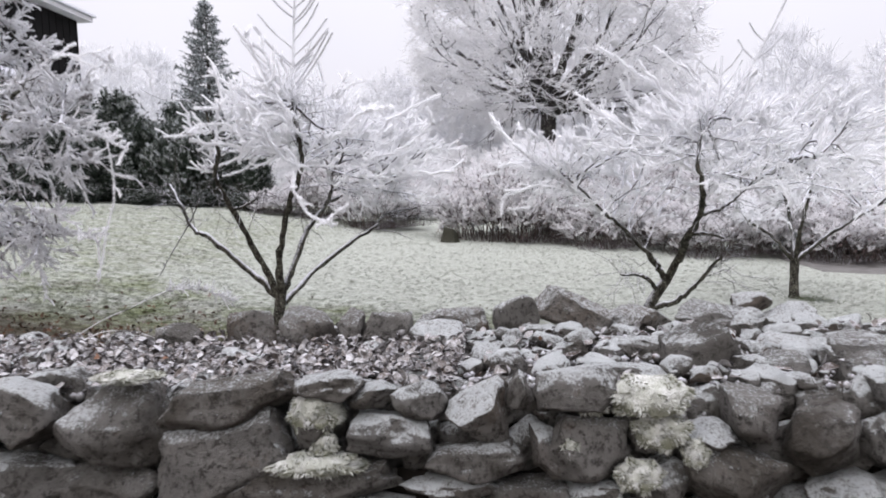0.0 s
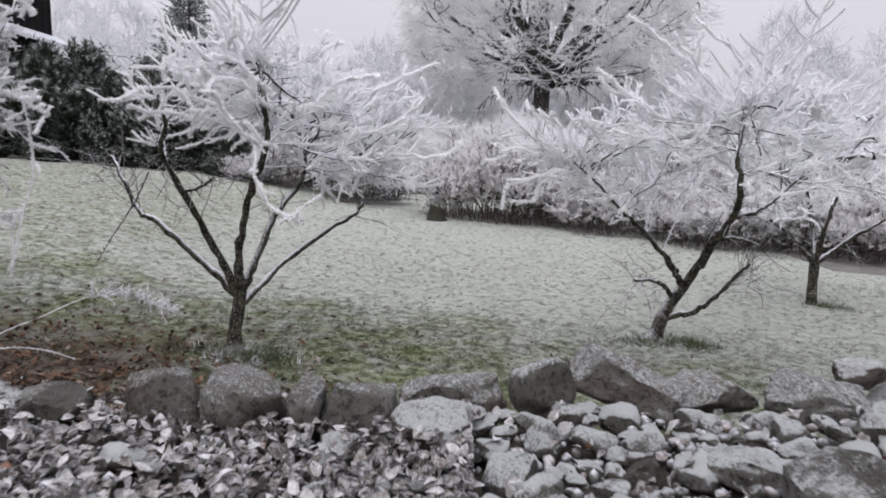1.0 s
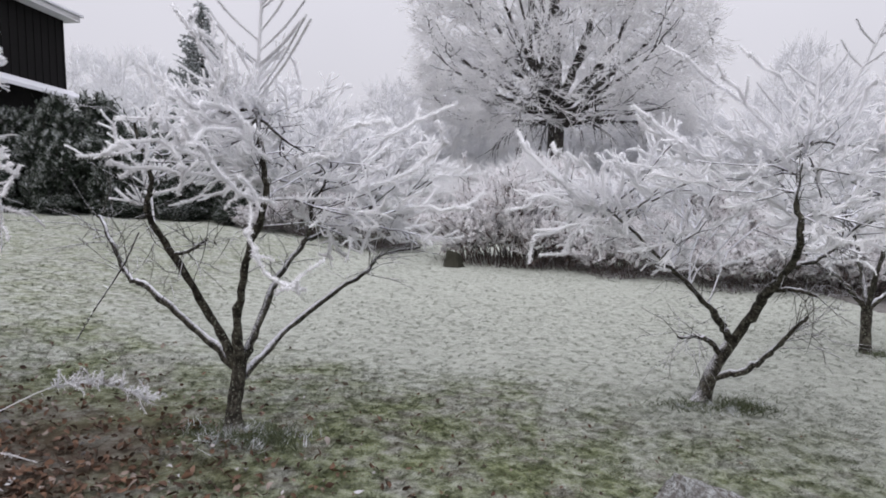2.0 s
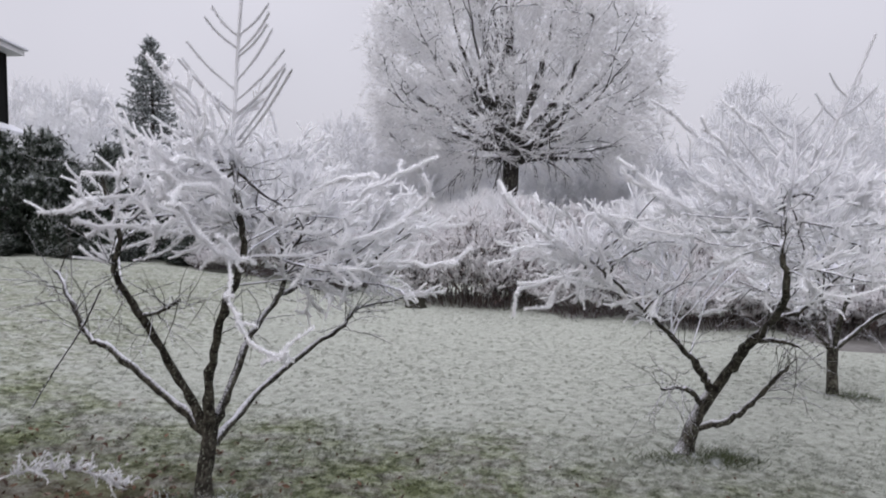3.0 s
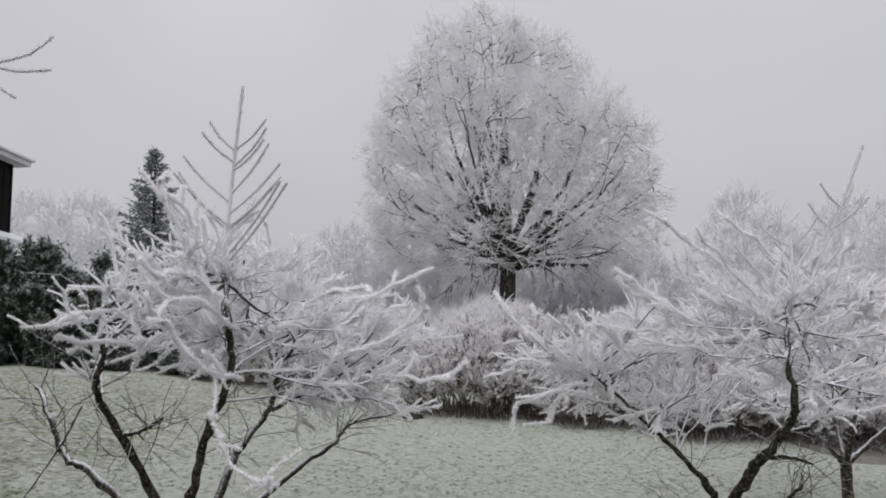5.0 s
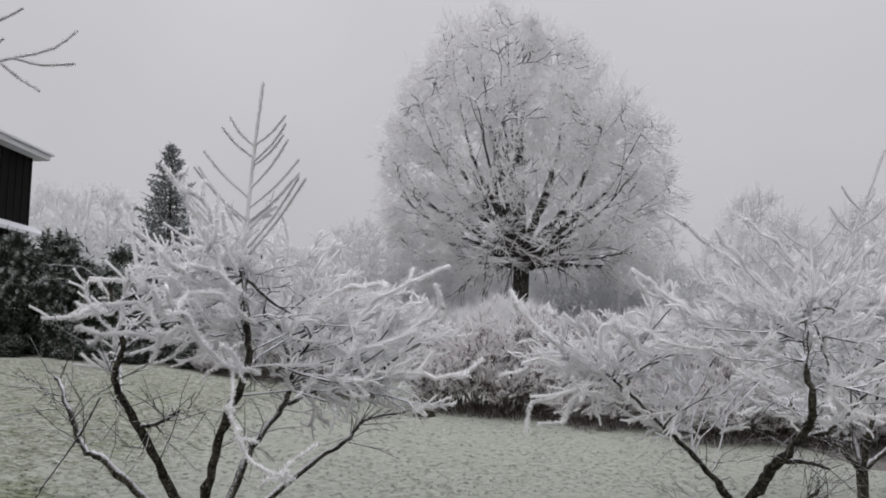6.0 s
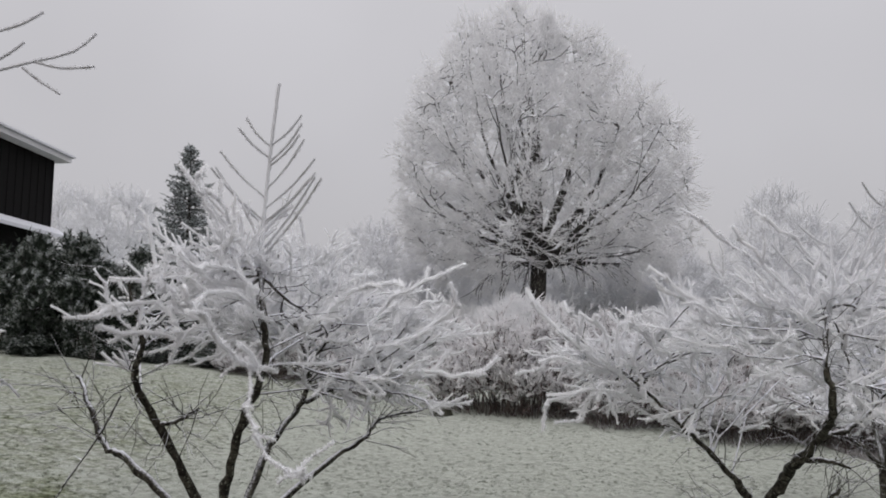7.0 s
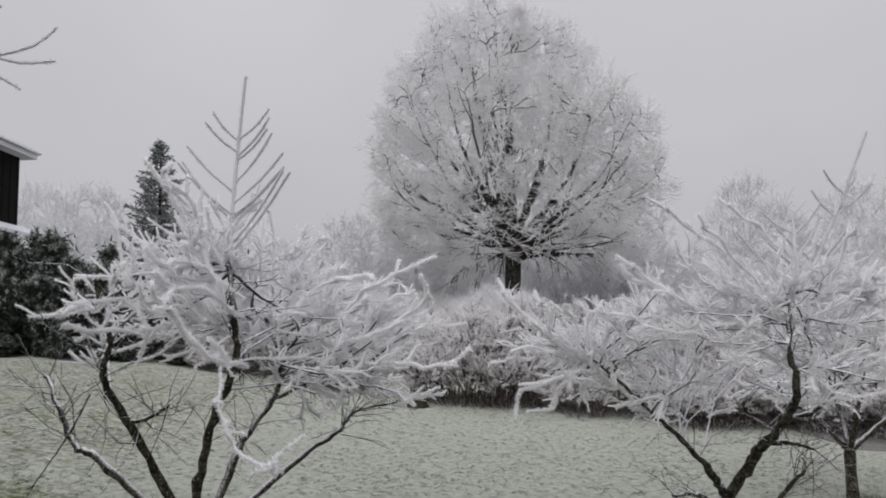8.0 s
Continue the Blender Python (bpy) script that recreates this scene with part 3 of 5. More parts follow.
    # boulder and slabs on top
    top = [(B[5], 1.06, 2.37, 0.575, 0.25, 0.26, 0.28, 10, -8), (S[2], 1.36, 2.52, 0.58, 0.22, 0.24, 0.13, -12, 6), (GREY[1], 1.56, 2.55, 0.59, 0.25, 0.24, 0.11, 8, 0), (B[7], 1.33, 2.79, 0.645, 0.14, 0.13, 0.11, 0, 0), (GREY[3], 1.49, 2.25, 0.59, 0.2, 0.22, 0.13, 4, 0), (GREY[2], 1.25, 2.24, 0.60, 0.18, 0.18, 0.12, 30, 0), (S[5], 0.78, 2.2, 0.6, 0.2, 0.16, 0.09, 10, 4)]
    top += [(B[2], 0.19, 2.76, 0.62, 0.22, 0.19, 0.14, 20, 0), (B[0], 0.47, 2.72, 0.60, 0.10, 0.10, 0.11, 40, 0), (B[9], 0.67, 2.53, 0.61, 0.10, 0.09, 0.075, -10, 0), (B[3], -0.95, 2.2, 0.60, 0.22, 0.2, 0.14, 0, 0), (S[3], -0.55, 2.28, 0.58, 0.26, 0.16, 0.08, 18, 0), (S[0], 0.90, 2.6, 0.60, 0.21, 0.18, 0.08, -14, 6)]
    # stones along the lawn side
    edge = [(BROWN[0], -0.88, 2.86, 0.63, 0.19, 0.2, 0.11, 0, 0), (BROWN[1], -0.575, 2.87, 0.645, 0.19, 0.2, 0.17, 20, 0), (BROWN[2], -0.325, 2.84, 0.64, 0.22, 0.2, 0.19, -10, 0), (BROWN[4], -0.155, 2.79, 0.65, 0.10, 0.14, 0.16, 0, 0), (BROWN[3], -0.015, 2.83, 0.62, 0.22, 0.18, 0.18, 8, 0), (GREY[0], 0.225, 3.02, 0.62, 0.31, 0.22, 0.15, -6, 0)]
    edge += [(B[3], 0.475, 3.03, 0.63, 0.17, 0.18, 0.2, 30, 0), (GREY[1], 0.725, 3.06, 0.655, 0.33, 0.19, 0.14, -14, 27), (GREY[2], 0.99, 3.14, 0.60, 0.31, 0.24, 0.12, -8, 4), (GREY[3], 1.28, 3.06, 0.62, 0.29, 0.2, 0.11, -10, 10), (B[0], 1.62, 3.14, 0.58, 0.3, 0.26, 0.16, 0, 0), (B[5], 1.49, 3.22, 0.65, 0.17, 0.12, 0.09, 0, 0)]
    for me, x, y, z, w, d, h, turn, lean in top:
        stone(wall, me, x, y, z, w * 1.02, d * 1.02, h * 1.06, turn, r.uniform(-6, 6), lean)
    for me, x, y, z, w, d, h, turn, lean in edge:
        stone(wall, me, x, y, z, w * 1.04, d, h * 1.1, turn, r.uniform(-6, 6), lean)
    for x0, x1 in ((-4.2, -1.1), (1.95, 5.2)):
        x = x0
        while x < x1:
            w = r.uniform(0.18, 0.36)
            stone(wall, r.choice(B), x + w / 2, 3.03 + r.uniform(-0.06, 0.08), 0.5, w * 1.1, 0.28, r.uniform(0.2, 0.3), r.uniform(-30, 30))
            x += w
    for z in (0.12, 0.32):
        x = -4.2
        while x < 5.2:
            w = r.uniform(0.2, 0.4)
            stone(wall, r.choice(B + S), x + w / 2, 3.02, z, w * 1.1, 0.26, 0.24, r.uniform(-10, 10), 0, r.uniform(-8, 8))
            x += w
    # loose rubble between the edges
    for k in range(300):
        x = r.uniform(0.12, 2.0) if k < 225 else r.uniform(-1.5, 0.12) if k < 265 else r.uniform(2.0, 5.0)
        y = r.uniform(2.12, 2.98)
        w = r.choice((0.04, 0.05, 0.06, 0.075, 0.1)) * r.uniform(0.8, 1.2)
        stone(wall, r.choice(PEBBLES), x, y, 0.585 + r.uniform(0, 0.03), w * 1.25, w * r.uniform(0.7, 1.1), w * r.uniform(0.55, 0.8), r.uniform(0, 360), r.uniform(-25, 25), r.uniform(-25, 25), "pebble")
    # fine gravel and frost-filled grit, joined
    ico = bmesh.new()
    bmesh.ops.create_icosphere(ico, subdivisions=1, radius=0.5)
    ball = np.array([v.co[:] for v in ico.verts])
    tri = np.array([[v.index for v in f.verts] for f in ico.faces])
    ico.free()
    n = 5200
    at = np.stack([rng.uniform(-4.4, 5.3, n), rng.uniform(2.1, 2.98, n), 0.575 + rng.uniform(0, 0.02, n)], -1)
    size = rng.uniform(0.015, 0.042, (n, 1, 1)) * rng.uniform(0.6, 1.2, (n, 1, 3))
    v = at[:, None] + ball[None] * size * (1 + rng.normal(0, 0.12, (n, len(ball), 1)))
    tagged(link_mesh("gravel", v.reshape(-1, 3), [(np.arange(n)[:, None, None] * len(ball) + tri[None]).reshape(-1, 3)], GRAVEL, wall), kind="stuff")
    # moss
    for x, z, w, d, h in ((0.80, 0.625, 0.22, 0.2, 0.11), (0.83, 0.54, 0.15, 0.12, 0.11), (0.655, 0.61, 0.09, 0.1, 0.055), (0.595, 0.50, 0.075, 0.07, 0.075), (0.767, 0.427, 0.125, 0.09, 0.09), (0.915, 0.48, 0.07, 0.07, 0.08), (-0.082, 0.60, 0.155, 0.12, 0.125), (-0.06, 0.51, 0.075, 0.06, 0.075), (-0.093, 0.465, 0.30, 0.14, 0.055), (-0.62, 0.70, 0.2, 0.12, 0.03)):
        moss_cushion(wall, x, 1.93 + 0.2 * abs(z - 0.4), z - 0.018, w, d, h)


stone_wall()
n = 4800
px, py = 0.28 - 4.6 * rng.random(n) ** 1.6, rng.uniform(2.1, 2.95, n)
leaf_heap("leaf_pile", np.stack([px, py, 0.595 + rng.uniform(0, 0.05, n)], -1), 0.043, LEAF, "heap of curled frost-whitened fallen leaves on the wall")
n = 260
px, py = rng.uniform(0.28, 2.2, n), rng.uniform(2.1, 2.95, n)
leaf_heap("scattered_leaf", np.stack([px, py, 0.605 + rng.uniform(0, 0.03, n)], -1), 0.05, LEAF, "frosted leaves scattered among rubble stones")
n = 6500
px, py = rng.normal(-2.4, 0.9, n), 3.1 + np.abs(rng.normal(0, 1.3, n))
leaf_heap("leaf_litter", np.stack([px, py, ground_z(px, py) + 0.026], -1), 0.052, LITTER, "brown damp leaf litter on the lawn beside the wall")


n = 1300
px, py = rng.normal(-0.6, 1.7, n), 3.15 + np.abs(rng.normal(0, 1.6, n))
leaf_heap("leaf_litter", np.stack([px, py, ground_z(px, py) + 0.012], -1), 0.03, LITTER, "small dead leaves sprinkled over the thawed grass")


# ---- fruit trees ----
def dome(n, centre, radii, shell=0.45, floor=-0.6):
    """Places in a flattened dome, most of them towards its skin."""
    out = []
    while len(out) < n:
        d = unit(rng.normal(size=3))
        if d[2] < floor:
            continue
        wob = 1 + 0.22 * noise.noise(Vector(d * 2.3) + Vector(centre))
        out.append(np.array(centre) + d * np.array(radii) * (rng.random() ** shell) * wob)
    return np.array(out)


def fruit_tree(label, trunk, limbs, goals, leaders=(), droop=0.0, frost=1.0, twig=0.34, long_shoots=(), shoots_n=600, fans=(), rime=None):
    """An old fruit tree: lichened trunk and limbs, and a crown of rimed twigs grown from the limbs' upper halves."""
    foot = np.array(trunk[0][:3])
    tree = thing("fruit_tree", foot, label, "tree", "fruit trees on the lawn")
    s = Sticks()
    t = curve_points([p[:3] for p in trunk], 14)
    rad = np.interp(np.linspace(0, 1, 14), np.linspace(0, 1, len(trunk)), [p[3] for p in trunk])
    rad = 0.9 * rad * (1 + 0.5 * np.exp(-np.arange(14) / 1.6)) * rng.uniform(0.94, 1.06, 14)
    s.path(t - foot, rad, 12)
    s.mesh("trunk", BARK, tree, "dark bark with grey lichen")
    nodes, ways = [], []
    for pts, r0, r1, *bare_limb in limbs:
        s = Sticks()
        n = 8 + 4 * len(pts)
        c = curve_points(pts, n)
        c[1:-1] += rng.normal(size=(n - 2, 3)) * r0 * 0.16
        r = np.linspace(r0, r1, n) * rng.uniform(0.74, 1.08, n)
        s.path(c - foot, r, 9)
        knots = c[rng.integers(2, n, 10)]
        s.blades(knots - foot, knots - foot + rng.normal(size=(10, 3)) * 0.03, np.full(10, 0.012))
        half = np.stack([c[n // 3:-1], (c[n // 3:-1] + c[n // 3 + 1:]) / 2, c[n // 3 + 1:]], 1)
        thin = side_twigs(half[len(half) // 3::2], 3, 0.44, 1.1, 0.0) if bare_limb else side_twigs(half[::2], 2, 0.3, 1.6, 0.1)
        thin[:, 1] += rng.normal(size=(len(thin), 3)) * 0.03
        thin = thin[:0 if r0 < 0.01 else None]
        s.add(thin - foot, np.broadcast_to([0.0030, 0.0023, 0.0014], (len(thin), 3)), 4)
        wisp_twigs = side_twigs(thin, 3 if bare_limb else 2, 0.17, 0.8, -0.1)
        s.add(wisp_twigs - foot, np.broadcast_to([0.0020, 0.0018, 0.0012], (len(wisp_twigs), 3)), 3)
        s.mesh("limb", BARK, tree)
        for i in range(n // 2, n) if not bare_limb else ():
            nodes.append(c[i])
            ways.append(unit(c[i] - c[i - 1]))
    nodes, ways = np.array(nodes), np.array(ways)
    own = np.argmin(((goals[:, None] - nodes[None]) ** 2).sum(-1), 1)
    segs = []
    for k in np.unique(own):
        out = []
        grow(nodes[k], ways[k] * 0.6, goals[own == k], out, 0.45, 0.2)
        p, cnt = branch_arrays(out)
        b = Sticks()
        b.add(p - foot, 0.0056 * cnt ** 0.42, 6)
        b.mesh("bough", BOUGH, tree, "thin dark bough coated in rime")
        segs.append(p)
    p = np.concatenate(segs)
    heart = goals.mean(0)
    f = Sticks()
    # long rimed shoots all along the boughs, sweeping outwards
    pick = rng.choice(len(p), shoots_n, p=np.linalg.norm(p[:, 2] - p[:, 0], axis=1) / np.linalg.norm(p[:, 2] - p[:, 0], axis=1).sum())
    u = rng.uniform(0.1, 1.0, (shoots_n, 1))
    a, m, e = p[pick, 0], p[pick, 1], p[pick, 2]
    at = (1 - u) ** 2 * a + 2 * u * (1 - u) * (2 * m - (a + e) / 2) + u ** 2 * e
    if not droop:  # few shoots on the underside, where the limbs show
        keep = (at[:, 2] > heart[2] - 0.10 + 0.25 * (at[:, 1] < heart[1])) | (rng.random(shoots_n) < 0.4)
        at, a, e, shoots_n = at[keep], a[keep], e[keep], int(keep.sum())
    away = (at - heart) * np.array([1, 1, 0.45])
    way = unit(unit(away) * 0.8 + unit(e - a) * 0.5 + unit(rng.normal(size=at.shape)) * np.array([1.15, 1.15, 0.75]) + np.array([0, 0, 0.30 - droop]))
    span = twig * rng.uniform(0.3, 1.2, (shoots_n, 1))
    bow = rng.normal(size=at.shape) * 0.11 + np.array([0, 0, -0.04])
    line = np.stack([at + way * span * v + bow * span * 4 * v * (1 - v) for v in (0.0, 0.3, 0.65, 0.97, 1.0)], 1)
    fat = rng.uniform(0.7, 1.7, (shoots_n, 1)) * frost
    fat = np.where(at[:, 2:] < heart[2] - 0.7, 0.4 * fat, fat)
    f.add(line - foot, np.array([0.0040, 0.0056, 0.0064, 0.0060, 0.0010]) * fat, 6)
    three = line[:, [0, 2, 4]].copy()
    three[:, 1] = (line[:, 1] + line[:, 2]) / 2
    spurs = side_twigs(three, 5, twig * 0.30, 0.75, 0.12 - droop * 0.6, 0.12)
    f.add(spurs - foot, np.broadcast_to(np.array([0.0045, 0.0066, 0.0052]) * frost, (len(spurs), 3)), 5)
    bare = side_twigs(p[rng.random(len(p)) < 0.3], 2, twig * 0.6, 1.0, -0.2)
    f.add(bare - foot, np.broadcast_to([0.0022, 0.002, 0.0012], (len(bare), 3)), 3)
    hoar(f, three - foot, 0.008, 760, 0.019, 0.0065)
    for pts in leaders:
        g = Sticks()
        c = curve_points(pts, 14)
        g.path(c - foot, np.linspace(0.011, 0.008, 14), 7)
        shoots = []
        tall = float(np.linalg.norm(c[-1] - c[0]))
        slant = abs(c[-1][0] - c[0][0]) > 0.4
        for i in range(1, 11, 2 if slant else 1 if tall > 0.8 else 4):
            for side in (-1, 1):
                if rng.random() < (0.35 if tall > 1.0 and not slant else 0.1):
                    continue
                way = unit(np.array([side * rng.uniform(0.62, 0.9), rng.normal(0, 0.3), 0.80]))
                span = (0.58 - 0.034 * i) * rng.uniform(0.8, 1.1) * (0.8 if slant else 1.0)
                o = c[i] + (c[i] - c[i - 1]) * rng.uniform(-0.5, 0.5)
                shoots.append(curve_points([o, o + way * span * 0.5 + np.array([side * 0.012, 0, -0.01]), o + way * span], 5))
        line = np.array(shoots)
        g.add(line - foot, np.broadcast_to([0.0055, 0.0065, 0.007, 0.007, 0.006], (len(line), 5)), 6)
        shoots = line[:, [0, 2, 4]]
        hoar(g, shoots - foot, 0.005, 700, 0.013, 0.006)
        hoar(g, np.stack([c[:-1], (c[:-1] + c[1:]) / 2, c[1:]], 1) - foot, 0.009, 700, 0.013, 0.006)
        g.mesh("leader", RIME_SHOOT, tree, "upright frosted leader with side shoots")
    for pts in long_shoots:
        g = Sticks()
        c = curve_points(pts, 9)
        g.path(c - foot, np.linspace(0.008, 0.006, 9), 6)
        hoar(g, np.stack([c[:-1], (c[:-1] + c[1:]) / 2, c[1:]], 1) - foot, 0.007, 500, 0.012, 0.006)
        g.mesh("shoot", RIME_SHOOT, tree, "long bare frosted shoot")
    for start, tip, fat, count in fans:  # thick rimed shoots with spurs along them
        start, tip = np.array(start), np.array(tip)
        way = unit(tip - start)
        sag = rng.normal(size=3) * 0.05 + np.array([0, 0, 0.04])
        g = Sticks()
        c = curve_points([start, (start + tip) / 2 + sag, tip, tip + way * 0.006], 12)
        c[1:-2] += rng.normal(size=(9, 3)) * 0.011
        g.path(c - foot, np.concatenate([np.linspace(0.55, 1.0, 10), [0.9, 0.1]]) * fat, 8)
        seg = np.stack([c[:-1], (c[:-1] + c[1:]) / 2, c[1:]], 1)
        arms = side_twigs(seg[1:-2:max(1, 9 // max(count, 1))], 1, 0.15, 0.8, 0.45) if count else seg[:0]
        g.add(arms - foot, np.broadcast_to(np.array([0.5, 0.8, 0.65]) * fat, (len(arms), 3)), 6)
        hoar(g, np.concatenate([seg, arms]) - foot, fat, 900, 0.015, 0.008)
        g.mesh("shoot", RIME, tree, "long shoot thick with white rime")
    hoar(f, spurs - foot, 0.003, 380, 0.013, 0.006)
    tagged(f.mesh("crown", rime or RIME, tree, "twigs thickly coated in white hoar frost"), kind="stuff")
    return tree


fruit_tree("small fruit tree with five spreading limbs and a rimed crown", [(-1.43, 5.80, 0.0, 0.058), (-1.43, 5.82, 0.15, 0.050), (-1.41, 5.85, 0.30, 0.052), (-1.40, 5.87, 0.42, 0.050)], [
    ([(-1.41, 5.87, 0.38), (-1.67, 5.90, 0.61), (-1.97, 5.90, 0.88), (-2.15, 5.93, 0.99), (-2.29, 6.0, 1.23), (-2.42, 6.1, 1.36)], 0.034, 0.011, True),
    ([(-1.42, 5.86, 0.40), (-1.53, 5.75, 0.74), (-1.63, 5.5, 1.13), (-1.67, 5.3, 1.37), (-1.62, 5.25, 1.56), (-1.67, 5.2, 1.85)], 0.031, 0.010),
    ([(-1.63, 5.5, 1.13), (-1.52, 5.46, 1.15), (-1.38, 5.4, 1.22)], 0.014, 0.008),
    ([(-1.40, 5.85, 0.42), (-1.36, 5.75, 0.73), (-1.23, 5.6, 1.10), (-1.06, 5.45, 1.41), (-1.05, 5.4, 1.67), (-1.13, 5.55, 1.95)], 0.036, 0.012),
    ([(-1.39, 5.88, 0.41), (-1.31, 6.0, 0.66), (-1.22, 6.2, 0.95), (-1.11, 6.35, 1.13), (-1.05, 6.4, 1.33), (-1.13, 6.5, 1.59)], 0.033, 0.011),
    ([(-1.08, 6.4, 1.17), (-0.87, 6.6, 1.26), (-0.6, 6.8, 1.29)], 0.018, 0.008),
    ([(-1.38, 5.88, 0.33), (-1.22, 6.2, 0.55), (-0.91, 6.5, 0.80), (-0.71, 6.6, 0.92), (-0.63, 6.7, 1.03), (-0.34, 6.8, 1.08)], 0.028, 0.008, True),
    ([(-2.10, 6.02, 1.25), (-2.16, 5.9, 1.03), (-2.24, 5.75, 0.82), (-2.3, 5.6, 0.62)], 0.007, 0.004, True),
], np.concatenate([dome(64, (-1.12, 6.1, 1.55), (0.82, 0.75, 0.52), 0.5, 0.05), dome(18, (-1.33, 5.7, 1.92), (0.38, 0.5, 0.3), 0.5, -0.5), dome(34, (-0.55, 6.25, 1.35), (0.55, 0.5, 0.36), 0.5, -0.8)]), [[(-1.13, 5.55, 1.93), (-1.13, 5.62, 2.2), (-1.14, 5.75, 2.6), (-1.11, 5.82, 3.1)]], shoots_n=600, fans=[
    ((-0.58, 5.9, 1.5), (-0.06, 5.6, 1.73), 0.015, 4), ((-0.45, 6.0, 1.38), (0.05, 5.7, 1.36), 0.014, 4), ((-0.56, 6.0, 1.7), (-0.13, 5.9, 1.92), 0.014, 3), ((-1.3, 5.25, 1.66), (-1.71, 5.0, 1.69), 0.014, 2), ((-1.3, 5.25, 1.56), (-1.69, 5.0, 1.63), 0.013, 2),
    ((-1.18, 5.4, 1.95), (-1.34, 5.2, 2.38), 0.015, 3), ((-1.1, 5.4, 1.9), (-1.27, 5.2, 2.30), 0.014, 2), ((-1.2, 5.2, 1.38), (-0.98, 4.95, 1.27), 0.006, 3), ((-1.0, 4.97, 1.28), (-0.66, 4.6, 1.04), 0.006, 8), ((-1.0, 5.4, 1.75), (-1.22, 4.9, 1.89), 0.015, 3), ((-1.0, 5.4, 1.65), (-1.2, 4.8, 1.72), 0.015, 3), ((-0.95, 5.3, 1.4), (-1.09, 4.7, 1.65), 0.015, 3),
    ((-1.45, 5.2, 1.46), (-1.39, 5.1, 1.64), 0.013, 3), ((-0.8, 5.7, 1.69), (-0.36, 5.4, 1.84), 0.014, 3)])

fruit_tree("leaning fruit tree with a wide rimed crown", [(1.77, 7.1, -0.2, 0.068), (1.84, 7.12, 0.0, 0.060), (1.92, 7.15, 0.14, 0.055), (2.03, 7.16, 0.29, 0.052)], [
    ([(1.93, 7.15, 0.19), (1.79, 7.0, 0.34), (1.53, 6.8, 0.39)], 0.026, 0.012, True),
    ([(2.02, 7.16, 0.27), (1.88, 7.0, 0.48), (1.67, 6.8, 0.70), (1.36, 6.57, 0.98)], 0.036, 0.014),
    ([(2.03, 7.16, 0.28), (2.10, 6.9, 0.55), (2.10, 6.6, 0.75), (2.12, 6.3, 0.93), (2.05, 5.96, 1.16), (2.0, 5.9, 1.47), (2.2, 6.2, 1.72)], 0.046, 0.012),
    ([(1.89, 7.12, 0.02), (2.12, 7.0, 0.12), (2.3, 6.9, 0.33), (2.44, 6.8, 0.53)], 0.032, 0.015, True),
    ([(2.10, 6.6, 0.75), (2.24, 6.5, 0.76), (2.38, 6.5, 0.71)], 0.022, 0.012),
    ([(2.12, 6.3, 0.93), (2.33, 6.3, 1.0), (2.6, 6.4, 1.2)], 0.022, 0.010),
    ([(1.36, 6.57, 0.98), (1.1, 6.6, 1.25), (0.75, 6.7, 1.55)], 0.014, 0.008),
], np.concatenate([dome(120, (2.45, 6.6, 1.25), (1.30, 1.1, 0.70), 0.5, -0.25), dome(30, (1.0, 6.6, 1.28), (0.42, 0.45, 0.28), 0.5, -0.7), dome(20, (1.6, 6.3, 1.5), (0.4, 0.45, 0.35), 0.5, -0.5)]),
    [[(2.2, 6.2, 1.7), (2.3, 6.35, 2.0), (2.38, 6.5, 2.28)], [(2.35, 6.35, 1.75), (2.5, 6.4, 2.01), (2.73, 6.5, 2.37), (2.99, 6.6, 2.83)]], shoots_n=960, fans=[
    ((1.35, 6.57, 0.97), (0.72, 6.45, 1.48), 0.014, 0), ((0.85, 6.47, 1.36), (0.42, 6.4, 1.78), 0.017, 3), ((0.73, 6.45, 1.47), (0.66, 6.35, 1.72), 0.016, 2), ((0.87, 6.45, 1.36), (0.82, 6.35, 1.68), 0.016, 2), ((0.96, 6.45, 1.30), (1.02, 6.35, 1.66), 0.016, 2), ((1.09, 6.45, 1.18), (1.19, 6.35, 1.57), 0.016, 3),
    ((0.85, 6.45, 1.36), (0.43, 6.35, 1.36), 0.014, 3), ((0.98, 6.45, 1.25), (0.49, 6.35, 1.14), 0.014, 4), ((1.12, 6.45, 1.14), (0.68, 6.35, 1.06), 0.009, 4), ((2.05, 6.3, 1.40), (1.16, 6.0, 1.83), 0.014, 4), ((2.2, 6.3, 1.72), (1.41, 6.0, 2.22), 0.014, 4), ((2.3, 6.35, 1.9), (1.78, 6.0, 2.23), 0.013, 3), ((1.7, 6.3, 1.55), (1.18, 6.0, 1.87), 0.015, 3),
    ((2.2, 6.3, 1.5), (1.62, 6.0, 2.09), 0.014, 4), ((2.3, 6.35, 1.6), (2.47, 6.0, 2.04), 0.014, 3), ((2.4, 6.35, 1.45), (2.58, 6.0, 1.77), 0.014, 3)])

